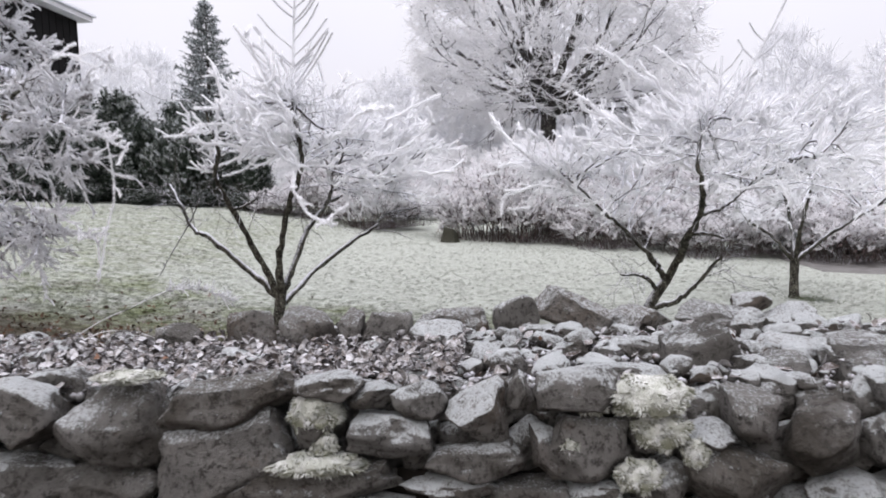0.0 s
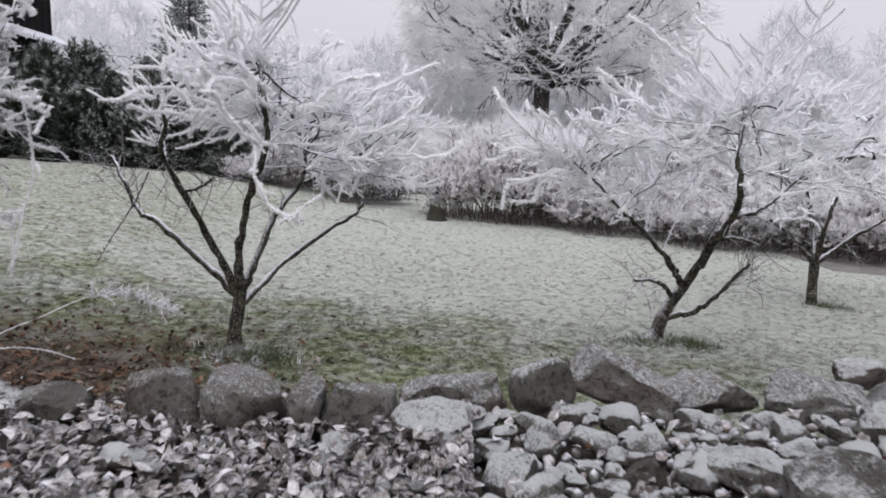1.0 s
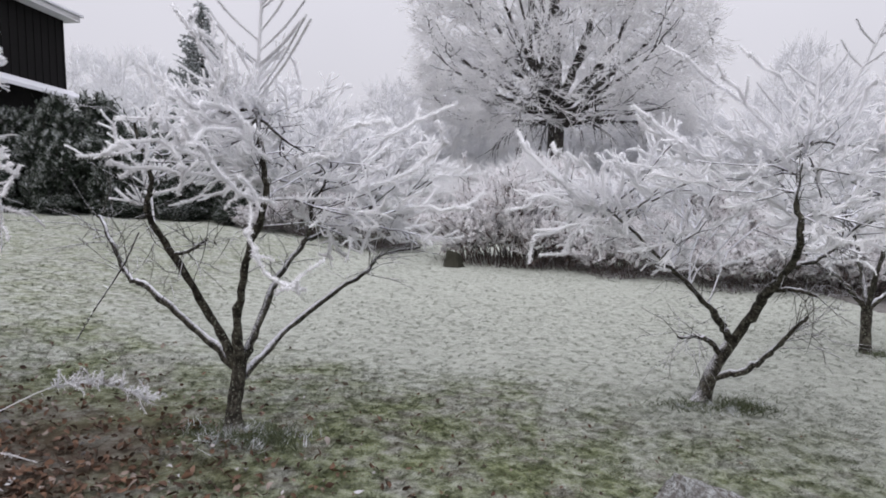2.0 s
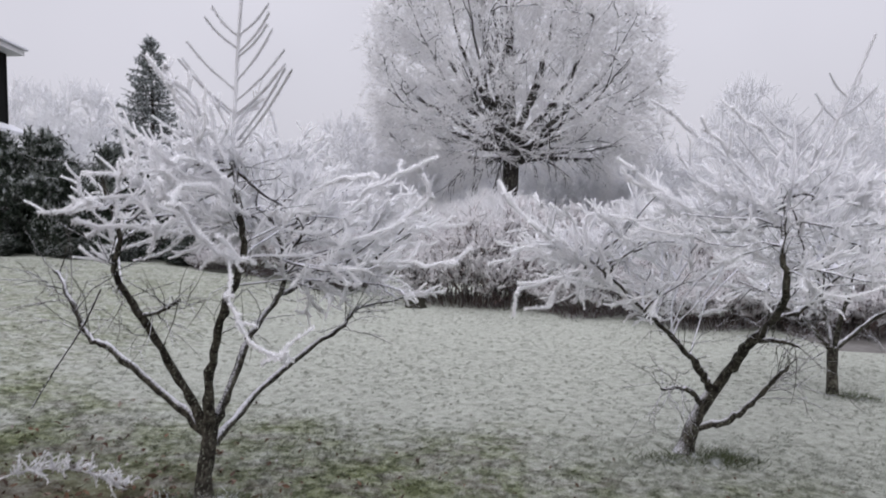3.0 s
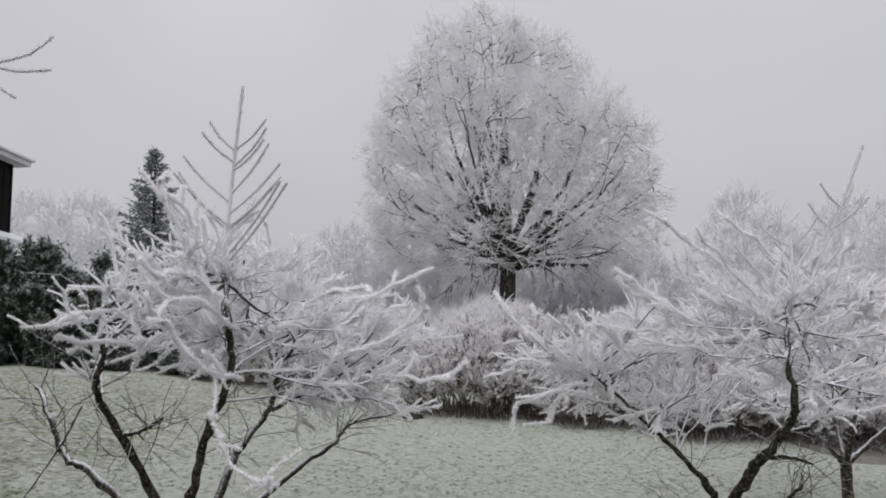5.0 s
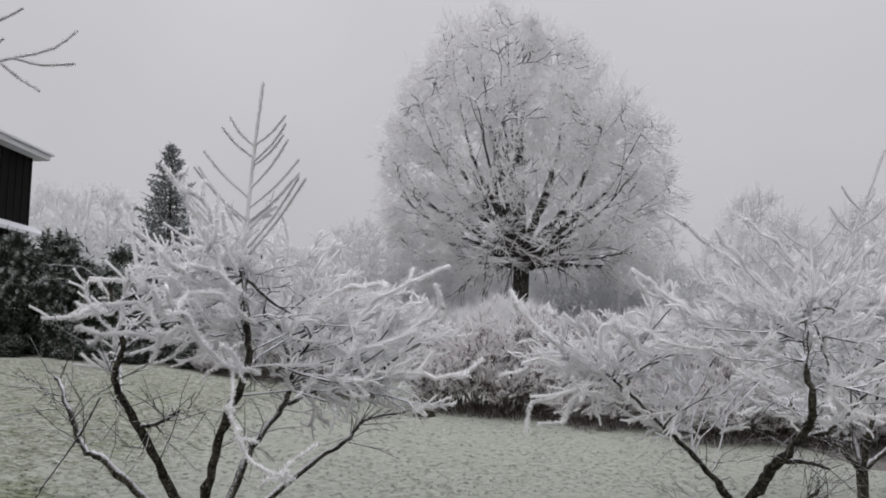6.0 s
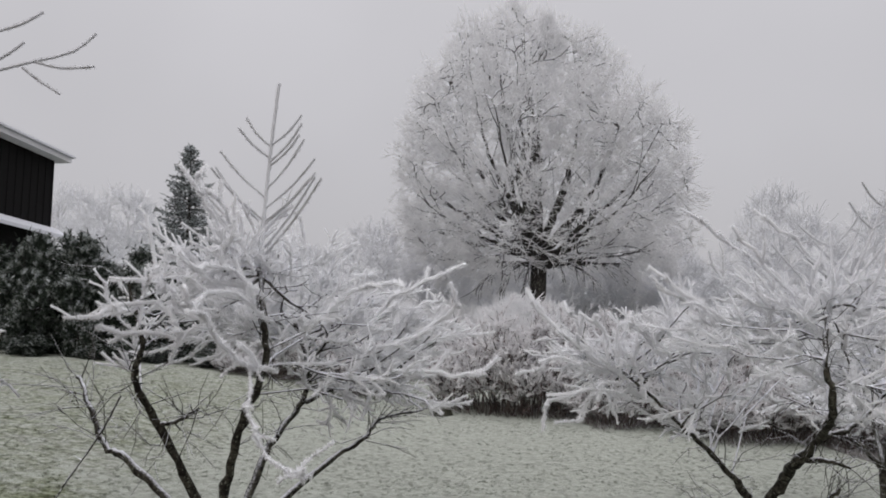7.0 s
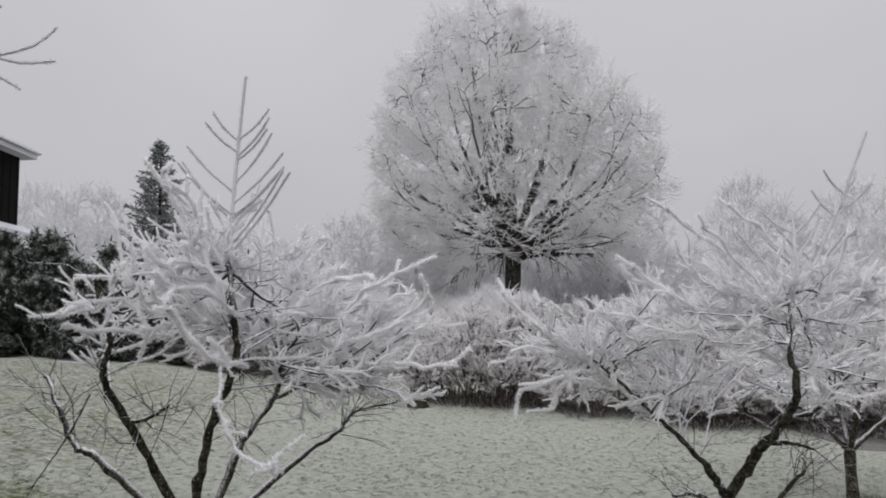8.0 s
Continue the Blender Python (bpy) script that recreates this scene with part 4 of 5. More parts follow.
fruit_tree("slender fruit tree with a rounded rimed crown", [(4.07, 9.3, -0.32, 0.066), (4.07, 9.3, -0.05, 0.058), (4.08, 9.3, 0.22, 0.06)], [
    ([(4.08, 9.3, 0.2), (3.8, 9.2, 0.5), (3.4, 9.1, 0.8)], 0.035, 0.014),
    ([(4.08, 9.3, 0.2), (4.45, 9.3, 0.5), (4.9, 9.2, 0.8)], 0.035, 0.014),
    ([(4.08, 9.3, 0.2), (4.05, 9.0, 0.7), (4.1, 8.8, 1.2)], 0.035, 0.014),
    ([(4.08, 9.3, 0.2), (4.15, 9.6, 0.7), (4.1, 9.8, 1.3)], 0.035, 0.014),
], dome(95, (4.25, 9.3, 1.05), (1.3, 1.2, 0.75), 0.5, -0.4), [[(4.1, 9.0, 1.6), (4.1, 9.0, 2.0), (4.3, 9.0, 2.4)]])

SHOOTS = [
    [(-2.59, 5.2, 2.91), (-2.41, 5.2, 2.98), (-2.23, 5.2, 3.02), (-2.05, 5.25, 3.09), (-1.96, 5.3, 3.21)],
    [(-2.23, 5.2, 3.02), (-2.08, 5.2, 2.98), (-1.88, 5.15, 2.96)],
    [(-2.29, 5.2, 2.99), (-2.19, 5.2, 2.91), (-2.08, 5.2, 2.84)],
    [(-2.53, 5.1, 3.11), (-2.35, 5.1, 3.15), (-2.24, 5.1, 3.18), (-2.13, 5.1, 3.24)],
    [(-2.46, 5.1, 2.96), (-2.34, 5.1, 3.0), (-2.22, 5.1, 3.08)],
]
fruit_tree("tall fruit tree with drooping rimed branches", [(-3.75, 5.4, 0.15, 0.085), (-3.72, 5.4, 0.5, 0.075), (-3.7, 5.4, 0.9, 0.07)], [
    ([(-3.7, 5.4, 0.85), (-3.4, 5.2, 1.4), (-3.2, 5.1, 1.8), (-3.0, 5.1, 2.1)], 0.045, 0.014),
    ([(-3.7, 5.4, 0.85), (-3.7, 5.1, 1.6), (-3.5, 5.0, 2.4), (-3.2, 5.2, 3.0)], 0.045, 0.014),
    ([(-3.7, 5.4, 0.85), (-3.9, 5.8, 1.6), (-3.8, 6.0, 2.4)], 0.045, 0.014),
    ([(-3.7, 5.4, 0.85), (-4.2, 5.2, 1.5), (-4.6, 5.1, 2.1)], 0.045, 0.014),
    ([(-3.2, 5.1, 1.8), (-2.95, 5.0, 1.85), (-2.6, 4.95, 1.78)], 0.018, 0.008),
    ([(-3.7, 5.4, 0.75), (-3.3, 5.2, 0.95), (-2.8, 5.1, 1.0)], 0.030, 0.010),
], np.concatenate([dome(60, (-3.85, 5.4, 2.25), (0.80, 0.8, 0.6), 0.45, -0.8), dome(30, (-3.55, 5.3, 2.85), (0.5, 0.5, 0.4), 0.5, -0.8), dome(80, (-3.6, 5.25, 1.25), (0.80, 0.75, 0.75), 0.45, -0.9), dome(34, (-2.78, 5.0, 1.8), (0.46, 0.35, 0.65), 0.45, -0.9)]), (), 0.3, frost=0.8, twig=0.30, shoots_n=1000, long_shoots=SHOOTS, rime=RIME_THIN, fans=[
    ((-2.65, 4.97, 2.25), (-2.2, 4.9, 2.19), 0.010, 5), ((-2.55, 4.95, 1.68), (-2.15, 4.9, 1.58), 0.010, 5), ((-2.3, 4.92, 1.75), (-2.38, 4.9, 0.75), 0.004, 4), ((-2.9, 5.0, 1.2), (-2.4, 4.9, 0.95), 0.005, 5)])


# ---- far trees and shrubs ----
def egg(n, centre, width, depth, height, shell=0.33, belly=0.36):
    """Places in an egg-shaped crown, broadest low down; centre is the middle of its foot."""
    out = []
    while len(out) < n:
        u = rng.random()
        prof = math.sin(math.pi * u ** (0.7 if belly > 0.3 else 0.9)) ** 0.62
        if rng.random() > prof:
            continue
        a = rng.uniform(0, 2 * math.pi)
        q = rng.random() ** shell * prof * (1 + 0.16 * noise.noise(Vector((math.cos(a) * 1.6, math.sin(a) * 1.6, u * 4 + centre[0]))))
        out.append((centre[0] + math.cos(a) * width / 2 * q, centre[1] + math.sin(a) * depth / 2 * q, centre[2] + height * u))
    return np.array(out)


def crown_tree(name, label, category, foot, fork, goals, bark, rime, r_twig, r_bough, power, twigs, length, cut, lift=0.0, group="", share=0.36):
    """A tree whose boughs divide towards its crown's goals."""
    foot = np.array(foot, float)
    tree = thing(name, foot, label, category, group)
    out = []
    grow(np.array(fork, float), np.array([0, 0, 0.8]), goals, out, share, 0.18)
    p, cnt = branch_arrays(out)
    rad = r_twig * cnt ** power
    thick = cnt[:, 0] > cut
    big = float(rad.max())
    t = Sticks()
    c = curve_points([foot, (foot + np.array(fork)) / 2 + np.array([0.05, 0, 0]), fork], 10)
    t.path(c - foot, big * np.linspace(1.05, 0.85, 10) * np.array([1.25] + [1] * 9), 10)
    t.mesh("trunk", bark, tree)
    main = cnt[:, 2] > cut * 6
    for q, r in zip(p[main], rad[main]):
        b = Sticks()
        b.path(curve_points(q, 6) - foot, np.interp(np.linspace(0, 2, 6), (0, 1, 2), r) * r_bough, 7)
        b.mesh("limb", bark, tree)
    b = Sticks()
    b.add(p[thick & ~main] - foot, rad[thick & ~main] * r_bough, 5)
    tagged(b.mesh("branchwork", bark, tree, "dark branches frosted on top"), kind="stuff")
    f = Sticks()
    f.add(p[~thick] - foot, rad[~thick], 3)
    ends = p[cnt[:, 2] == 1]
    tw = side_twigs(ends, twigs, length, 0.95, lift)
    f.add(tw - foot, np.broadcast_to(np.array([1.0, 0.9, 0.6]) * r_twig, (len(tw), 3)), 3)
    tagged(f.mesh("crown", rime, tree, "twigs white with rime"), kind="stuff")
    return tree


def linden(foot, fork, width, base, height):
    """An old linden: a short bole, limbs that sweep out and then up, and a fine rimed crown."""
    foot, fork = np.array(foot, float), np.array(fork, float)
    tree = thing("linden_tree", foot, "large bare broadleaf tree white with rime, egg-shaped crown", "tree")
    t = Sticks()
    t.path(curve_points([foot, (foot + fork) / 2 + np.array([-0.04, 0, 0]), fork + np.array([0, 0, 0.2])], 12) - foot, np.concatenate([[0.52, 0.42], np.linspace(0.37, 0.33, 10)]), 12)
    t.mesh("trunk", BARK_FAR, tree, "dark bole")
    nodes, ways = [], []

    ends = Sticks()

    def limb(start, tip, r0, r1, n, sweep, name, lean=0.5):
        """A limb that runs outwards first and then climbs; its thin outer end is coated in rime."""
        way = tip - start
        flat, up = way * np.array([1, 1, 0]), np.array([0, 0, way[2]])
        c = curve_points([start, start + flat * (0.33 + sweep) + up * 0.33 * lean * 1.4, start + flat * (0.68 + sweep * 0.8) + up * 0.68 * (0.5 + lean * 0.5), tip], n)
        c[1:] += rng.normal(size=(n - 1, 3)) * np.linalg.norm(way) * 0.0045
        r = r0 + (r1 - r0) * np.linspace(0, 1, n) ** 0.75
        k = int(np.clip(np.searchsorted(-r, -0.055), 0, n))
        if k > 2:
            b = Sticks()
            b.path(c[:k + 1] - foot, r[:k + 1], 7)
            b.mesh(name, BARK_FAR, tree)
        else:
            k = 0
        if n - k > 2:
            ends.path(c[k:] - foot, r[k:], 5)
        for i in range(n // 4, n):
            nodes.append(c[i])
            ways.append(unit(c[i] - c[i - 1]))
        return c

    def half(u):
        return width / 2 * np.interp(u, (0, 0.055, 0.19, 0.33, 0.47, 0.61, 0.75, 0.89, 0.97, 1.0), (0.74, 0.86, 0.98, 1.0, 0.97, 0.82, 0.67, 0.48, 0.24, 0.05))

    def heart(u):
        return fork[0] + 0.15 - 1.3 * (u - 0.3)

    rings = ((5, 0.40, 0.94, 0.22, 0.08, 0.62), (6, 0.76, 0.80, 0.20, 0.08, 0.55), (8, 0.92, 0.56, 0.17, 0.05, 0.52), (8, 0.94, 0.30, 0.14, 0.03, 0.55), (7, 0.86, 0.07, 0.13, 0.02, 0.9))
    for count, reach, rise, r0, sweep, lean in rings:
        turn = rng.uniform(0, 6.28)
        for k in range(count):
            a = turn + 2 * math.pi * (k + rng.uniform(-0.25, 0.25)) / count
            u = rise * rng.uniform(0.88, 1.02)
            tip = np.array([heart(u) + math.cos(a) * half(u) * reach, fork[1] + math.sin(a) * half(u) * reach * 0.92, base + height * u])
            c = limb(fork + np.array([0, 0, 0.9 * rise - 0.2]), tip, r0, 0.016, 24, sweep, "limb", lean)
            for q in range(6, 22, 2):
                side = unit(np.cross(c[q] - c[q - 1], rng.normal(size=3)))
                ahead = unit(c[q] - c[q - 1])
                limb(c[q], c[q] + (ahead * 0.9 + side * 0.6 + np.array([0, 0, 0.3])) * rng.uniform(0.8, 1.7), 0.030, 0.009, 9, 0.04, "branch")
    # low dark branches that sag from the bole
    for dx, dy, dz, r in ((2.0, -1.6, -0.55, 0.10), (3.2, -0.8, 0.1, 0.10), (-1.7, -1.4, -0.9, 0.07), (-2.7, -0.6, -0.8, 0.08), (-0.9, -1.8, -1.2, 0.06)):
        start = fork + np.array([0, 0, -0.35])
        c = curve_points([start, start + np.array([dx * 0.4, dy * 0.4, 0.25]), start + np.array([dx * 0.75, dy * 0.75, 0.1 + dz * 0.4]), start + np.array([dx, dy, dz])], 16)
        b = Sticks()
        b.path(c - foot, np.linspace(r, 0.02, 16), 7)
        seg = np.stack([c[4:-1:2], (c[4:-1:2] + c[5::2]) / 2, c[5::2]], 1)
        hang = side_twigs(seg, 4, 0.9, 0.7, -0.6)
        b.add(hang - foot, np.broadcast_to([0.018, 0.013, 0.006], (len(hang), 3)), 4)
        b.mesh("low_branch", BARK_FAR, tree, "bare dark low branch")
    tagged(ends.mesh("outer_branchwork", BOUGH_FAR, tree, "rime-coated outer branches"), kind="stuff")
    at, ways = np.array(nodes), np.array(ways)
    clumps = []
    while len(clumps) < 1350:
        u = rng.random()
        if rng.random() > half(u) / (width / 2):
            continue
        a = rng.uniform(0, 2 * math.pi)
        q = rng.random() ** 0.33 * half(u) * (1 + 0.10 * noise.noise(Vector((math.cos(a) * 2.2, math.sin(a) * 2.2, u * 6))))
        if u < 0.2 and q < 0.4 * half(u):  # the fork of the limbs stays open
            continue
        clumps.append((heart(u) + math.cos(a) * q, fork[1] + math.sin(a) * q * 0.92, base + height * u))
    clumps = np.array(clumps)
    out_way = unit(clumps - (fork + np.array([0, 0, 0.5])))
    goals = np.repeat(clumps, 6, 0) + np.repeat(out_way, 6, 0) * rng.uniform(-0.25, 0.35, (len(clumps) * 6, 1)) + rng.normal(size=(len(clumps) * 6, 3)) * 0.2
    low = np.clip(1 - (goals[:, 2] - base) / 2.4, 0, 1)  # the lowest twigs hang unevenly
    goals[:, 2] -= low * 1.3 * rng.random(len(goals)) ** 1.5 * (0.6 + 0.4 * np.sin(goals[:, 0] * 2.1))
    own = np.concatenate([np.argmin(((g[:, None] - at[None]) ** 2).sum(-1), 1) for g in np.array_split(goals, 24)])
    out = []
    for k in np.unique(own):
        grow(at[k], ways[k] * 0.7, goals[own == k], out, 0.42, 0.18)
    p, cnt = branch_arrays(out)
    thick = cnt[:, 0] > 6
    b = Sticks()
    b.add(p[thick] - foot, 0.0085 * cnt[thick] ** 0.36, 4)
    tagged(b.mesh("branchwork", BOUGH_FAR, tree, "dark branches frosted on top"), kind="stuff")
    f = Sticks()
    f.add(p[~thick] - foot, 0.0092 * cnt[~thick] ** 0.25, 3)
    tips = p[cnt[:, 2] == 1]
    tw = side_twigs(tips, 3, 0.40, 0.55, 0.16)
    spikes = tips[:, 2] + unit(unit(tips[:, 2] - fork - np.array([0, 0, 1.0])) + rng.normal(size=(len(tips), 3)) * 0.22) * rng.uniform(0.2, 0.55, (len(tips), 1))
    tw = np.concatenate([tw, np.stack([tips[:, 2], (tips[:, 2] + spikes) / 2, spikes], 1)])
    f.add(tw - foot, np.broadcast_to(np.array([0.0105, 0.0105, 0.0080]), (len(tw), 3)), 3)
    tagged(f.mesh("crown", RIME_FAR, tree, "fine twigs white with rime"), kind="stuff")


rng = np.random.default_rng(21)
linden((2.5, 32, 0.3), (2.75, 32, 5.0), 12.8, 4.4, 11.65)


def pine_bush(label, foot, width, height, tufts):
    """A dense dwarf pine: crooked stems with needle tufts, frosted at the tips."""
    foot = np.array(foot, float)
    tree = thing("pine_bush", foot, label, "shrub", "dark pines at the lawn's edge")
    lobes = egg(19, (0, 0, 0), width * 1.0, width * 1.0, height * 0.66, 0.5, 0.2)
    pick = rng.integers(0, len(lobes), tufts)
    way = unit(rng.normal(size=(tufts, 3)) + np.array([0, 0, 0.35]))
    size = np.repeat(rng.uniform(0.75, 1.2, (len(lobes), 1)), 3, 1) * np.array([0.42, 0.42, 0.62])
    goals = lobes[pick] + np.array([0, 0, 0.25]) + way * size[pick] * rng.uniform(0.7, 1.0, (tufts, 1))
    goals[:, 2] = np.maximum(goals[:, 2], 0.06)
    out = []
    grow(np.array([0, 0, 0.05]), np.array([0, 0, 0.9]), goals[::3], out, 0.45, 0.15)
    p, cnt = branch_arrays(out)
    s = Sticks()
    s.add(p, 0.014 * cnt ** 0.4, 4)
    tagged(s.mesh("stem", BARK_FAR, tree), kind="stuff")
    f, g = Sticks(), Sticks()
    k = 44
    axis = unit(way * 0.6 + np.array([0, 0, 1.0]) + rng.normal(size=(tufts, 3)) * 0.2)
    u = rng.uniform(0, 1, (tufts, k, 1))
    spread = unit(np.cross(np.broadcast_to(axis[:, None], (tufts, k, 3)), rng.normal(size=(tufts, k, 3))))
    at = goals[:, None] + axis[:, None] * (u - 0.6) * 0.32
    tip = at + unit(axis[:, None] * 0.9 + spread) * rng.uniform(0.09, 0.15, (tufts, k, 1)) * (1.15 - 0.4 * u)
    outer = ((u[..., 0] > 0.52) & (rng.random((tufts, 1)) < 0.6)).ravel()
    at, tip = at.reshape(-1, 3), tip.reshape(-1, 3)
    f.blades(at[~outer], tip[~outer], np.full((~outer).sum(), 0.020))
    g.blades(at[outer], tip[outer], np.full(outer.sum(), 0.022))
    inner = lobes[rng.integers(0, len(lobes), 5000)] + np.array([0, 0, 0.2]) + rng.normal(size=(5000, 3)) * np.array([0.2, 0.2, 0.3])
    inner[:, 2] = np.maximum(inner[:, 2], 0.03)
    f.blades(inner, inner + unit(rng.normal(size=(5000, 3))) * 0.22, np.full(5000, 0.05))
    tagged(f.mesh("foliage", PINE, tree, "dark green needles"), kind="stuff")
    tagged(g.mesh("frosted_foliage", PINE_TIP, tree, "frosted grey-green needle tips"), kind="stuff")
    return tree


pine = pine_bush("dense dark green pine bush with frosted needle tips", (-10.2, 20.2, float(ground_z(-10.2, 20.2))), 2.5, 3.75, 1700)
for x, y, k, turn in ((-11.9, 20.6, 0.98, 70), (-8.9, 20.4, 0.92, 150), (-7.7, 19.9, 0.78, 200), (-6.5, 19.6, 0.62, 20), (-13.4, 21.0, 0.9, 300), (-9.6, 18.9, 0.4, 40), (-11.2, 18.9, 0.42, 100), (-13.2, 19.4, 0.6, 10), (-15.0, 21.6, 0.95, 80), (-12.4, 18.7, 0.35, 250), (-8.3, 19.3, 0.76, 110), (-11.0, 19.5, 0.84, 190)):
    ob = copy_thing(pine, pose(x, y, float(ground_z(x, y)), 0, 0, turn) @ Matrix.Diagonal((k, k, k, 1)))

for x, y, turn in ((-13.4, 18.9, 15), (-12.2, 18.6, 75), (-10.6, 18.4, 145), (-9.0, 18.6, 205), (-7.6, 18.9, 265), (-6.4, 18.9, 330)):
    copy_thing(pine, pose(x, y, float(ground_z(x, y)) - 0.02, 0, 0, turn) @ Matrix.Diagonal((0.5, 0.4, 0.16, 1)))


def spruce(foot, height, width):
    foot = np.array(foot, float)
    tree = thing("spruce_tree", foot, "tall narrow dark spruce, frosted and paled in colour for fog", "tree")
    s = Sticks()
    s.path([(0, 0, 0), (0, 0, height * 0.5), (0.05, 0, height)], [0.2, 0.12, 0.02], 8)
    s.mesh("trunk", BARK_FAR, tree)
    f, b = Sticks(), Sticks()
    z = 0.8
    while z < height - 0.05:
        u = 1 - z / height
        span = width / 2 * u ** 0.8 + 0.08
        for a in rng.uniform(0, 2 * math.pi, int(7 + 8 * u)):
            l = span * rng.uniform(0.5, 1.2)
            d = np.array([math.cos(a), math.sin(a), 0])
            e = np.array([0, 0, z]) + d * l + np.array([0, 0, l * 0.10])
            m = np.array([0, 0, z]) + d * l * 0.55 + np.array([0, 0, -l * 0.14])
            o = np.array([0, 0, z])
            b.path([o, m, e], [0.025, 0.018, 0.008], 3)
            n = int(19 * l) + 10
            g = rng.uniform(0.12, 1, (n, 1))
            at = (1 - g) ** 2 * o + 2 * g * (1 - g) * m + g ** 2 * e
            way = unit(d * 0.8 + rng.normal(size=(n, 3)) * 0.75 + np.array([0, 0, -0.15]))
            f.blades(at, at + way * rng.uniform(0.12, 0.36, (n, 1)), np.full(n, 0.085))
        z += 0.17 + 0.16 * u
    tagged(b.mesh("branchwork", BARK_FAR, tree), kind="stuff")
    tagged(f.mesh("needles", SPRUCE, tree, "grey-green needles, frost and fog paleness in their colour"), kind="stuff")


spruce((-14.95, 38.0, 0.9), 11.4, 7.0)

# frosted shrubs at the lawn's far edge, and woodland behind, paled in colour for fog
def rime_shrub(label, foot, width, depth, height, stems):
    """A rounded thicket of arching reddish stems, bare and dark below, with white tufted twigs above."""
    foot = np.array(foot, float)
    tree = thing("shrub", foot, label, "shrub", "frosted shrubs")
    a, q = rng.uniform(0, 2 * math.pi, stems), rng.random(stems) ** 0.5
    base = np.stack([np.cos(a) * width * 0.36 * q, np.sin(a) * depth * 0.36 * q, np.zeros(stems)], -1)
    rise = height * np.sqrt(np.maximum(0.12, 1 - 0.85 * q ** 2)) * rng.uniform(0.6, 1.05, stems)
    out = np.stack([np.cos(a), np.sin(a) * depth / width, np.zeros(stems)], -1) * (width * 0.16 * rng.uniform(0.3, 1.1, (stems, 1))) + rng.normal(size=(stems, 3)) * np.array([0.12, 0.12, 0])
    up = np.stack([np.zeros(stems), np.zeros(stems), rise], -1)
    lines = np.stack([base, base + out * 0.25 + up * 0.36, base + out * 0.65 + up * 0.72, base + out + up], 1)
    lines[:, 1:] += rng.normal(size=(stems, 3, 3)) * 0.10
    lines[:, 1:, 2] = np.maximum(lines[:, 1:, 2], 0.1)
    b = Sticks()
    b.add(lines, np.broadcast_to([0.009, 0.008, 0.006, 0.004], (stems, 4)), 4)
    # short dark sticks added to stand for the shade between the stems' feet
    shade_brush = rng.uniform(-0.5, 0.5, (stems * 7, 3)) * np.array([width * 0.85, depth * 0.85, 0])
    tall = shade_brush + rng.normal(size=shade_brush.shape) * np.array([0.14, 0.14, 0]) + np.array([0, 0, 1]) * rng.uniform(0.10, 0.38, (len(shade_brush), 1))
    b.add(np.stack([shade_brush, (shade_brush + tall) / 2, tall], 1), np.broadcast_to([0.006, 0.005, 0.003], (len(shade_brush), 3)), 3)
    twigs = np.concatenate([side_twigs(lines[:, 1:], 9, 0.42, 0.9, 0.25, 0.0), side_twigs(lines[:, :3], 5, 0.34, 1.2, 0.1, 0.45)])
    b.add(twigs, np.broadcast_to([0.006, 0.0055, 0.005], (len(twigs), 3)), 3)
    leaf = twigs[rng.integers(0, len(twigs), stems * 22), 1] + rng.normal(size=(stems * 22, 3)) * 0.09
    tagged(b.mesh("branchwork", TWIG_RED, tree, "bare reddish-brown stems, with short sticks added for the base's shade"), kind="stuff")
    d = Sticks()
    low = leaf[leaf[:, 2] < height * 0.8]
    d.blades(low, low + unit(rng.normal(size=low.shape)) * 0.06, np.full(len(low), 0.035))
    tagged(d.mesh("withered_foliage", DRY_LEAF, tree, "few withered reddish leaves"), kind="stuff")
    f = Sticks()
    high = twigs[twigs[:, 2, 2] > height * rng.uniform(0.08, 0.42, len(twigs))]
    tufts = side_twigs(high, 5, 0.17, 0.75, 0.3, 0.35)
    f.add(tufts, np.broadcast_to([0.008, 0.011, 0.007], (len(tufts), 3)), 4)
    hoar(f, tufts, 0.008, 95, 0.045, 0.022)
    tagged(f.mesh("crown", RIME_SHRUB, tree, "twigs white with rime"), kind="stuff")
    return tree


shrub = rime_shrub("rounded bare shrub with reddish twigs under white rime", (0.6, 16.6, 0.1), 3.7, 2.6, 2.2, 130)
for x, y, k, h, turn in ((-2.6, 18.2, 0.75, 0.7, 60), (-4.4, 19.2, 0.7, 0.7, 130), (3.0, 15.6, 0.8, 0.62, 200), (4.8, 14.6, 0.8, 0.6, 20), (6.6, 14.4, 0.85, 0.65, 90), (8.4, 14.6, 0.9, 0.7, 160), (5.2, 18.6, 1.0, 1.0, 240), (2.6, 19.2, 0.95, 0.95, 310), (8.0, 18.0, 1.1, 1.05, 45), (10.6, 17.0, 1.0, 1.0, 10), (-5.6, 18.9, 0.55, 0.3, 300)):
    copy_thing(shrub, pose(x, y, float(ground_z(x, y)), 0, 0, turn) @ Matrix.Diagonal((k, k, h, 1)))
pale = crown_tree("pale_tree", "distant tree white with rime, fog haze put into its colour", "tree", (-20.5, 42, 1.5), (-20.5, 42, 3.0), egg(750, (-20.5, 42, 2.4), 8, 8, 8.6, 0.4), RIME_FOG, RIME_FOG, 0.016, 1.0, 0.36, 4, 0.75, 20, 0.15, group="hazy woodland")
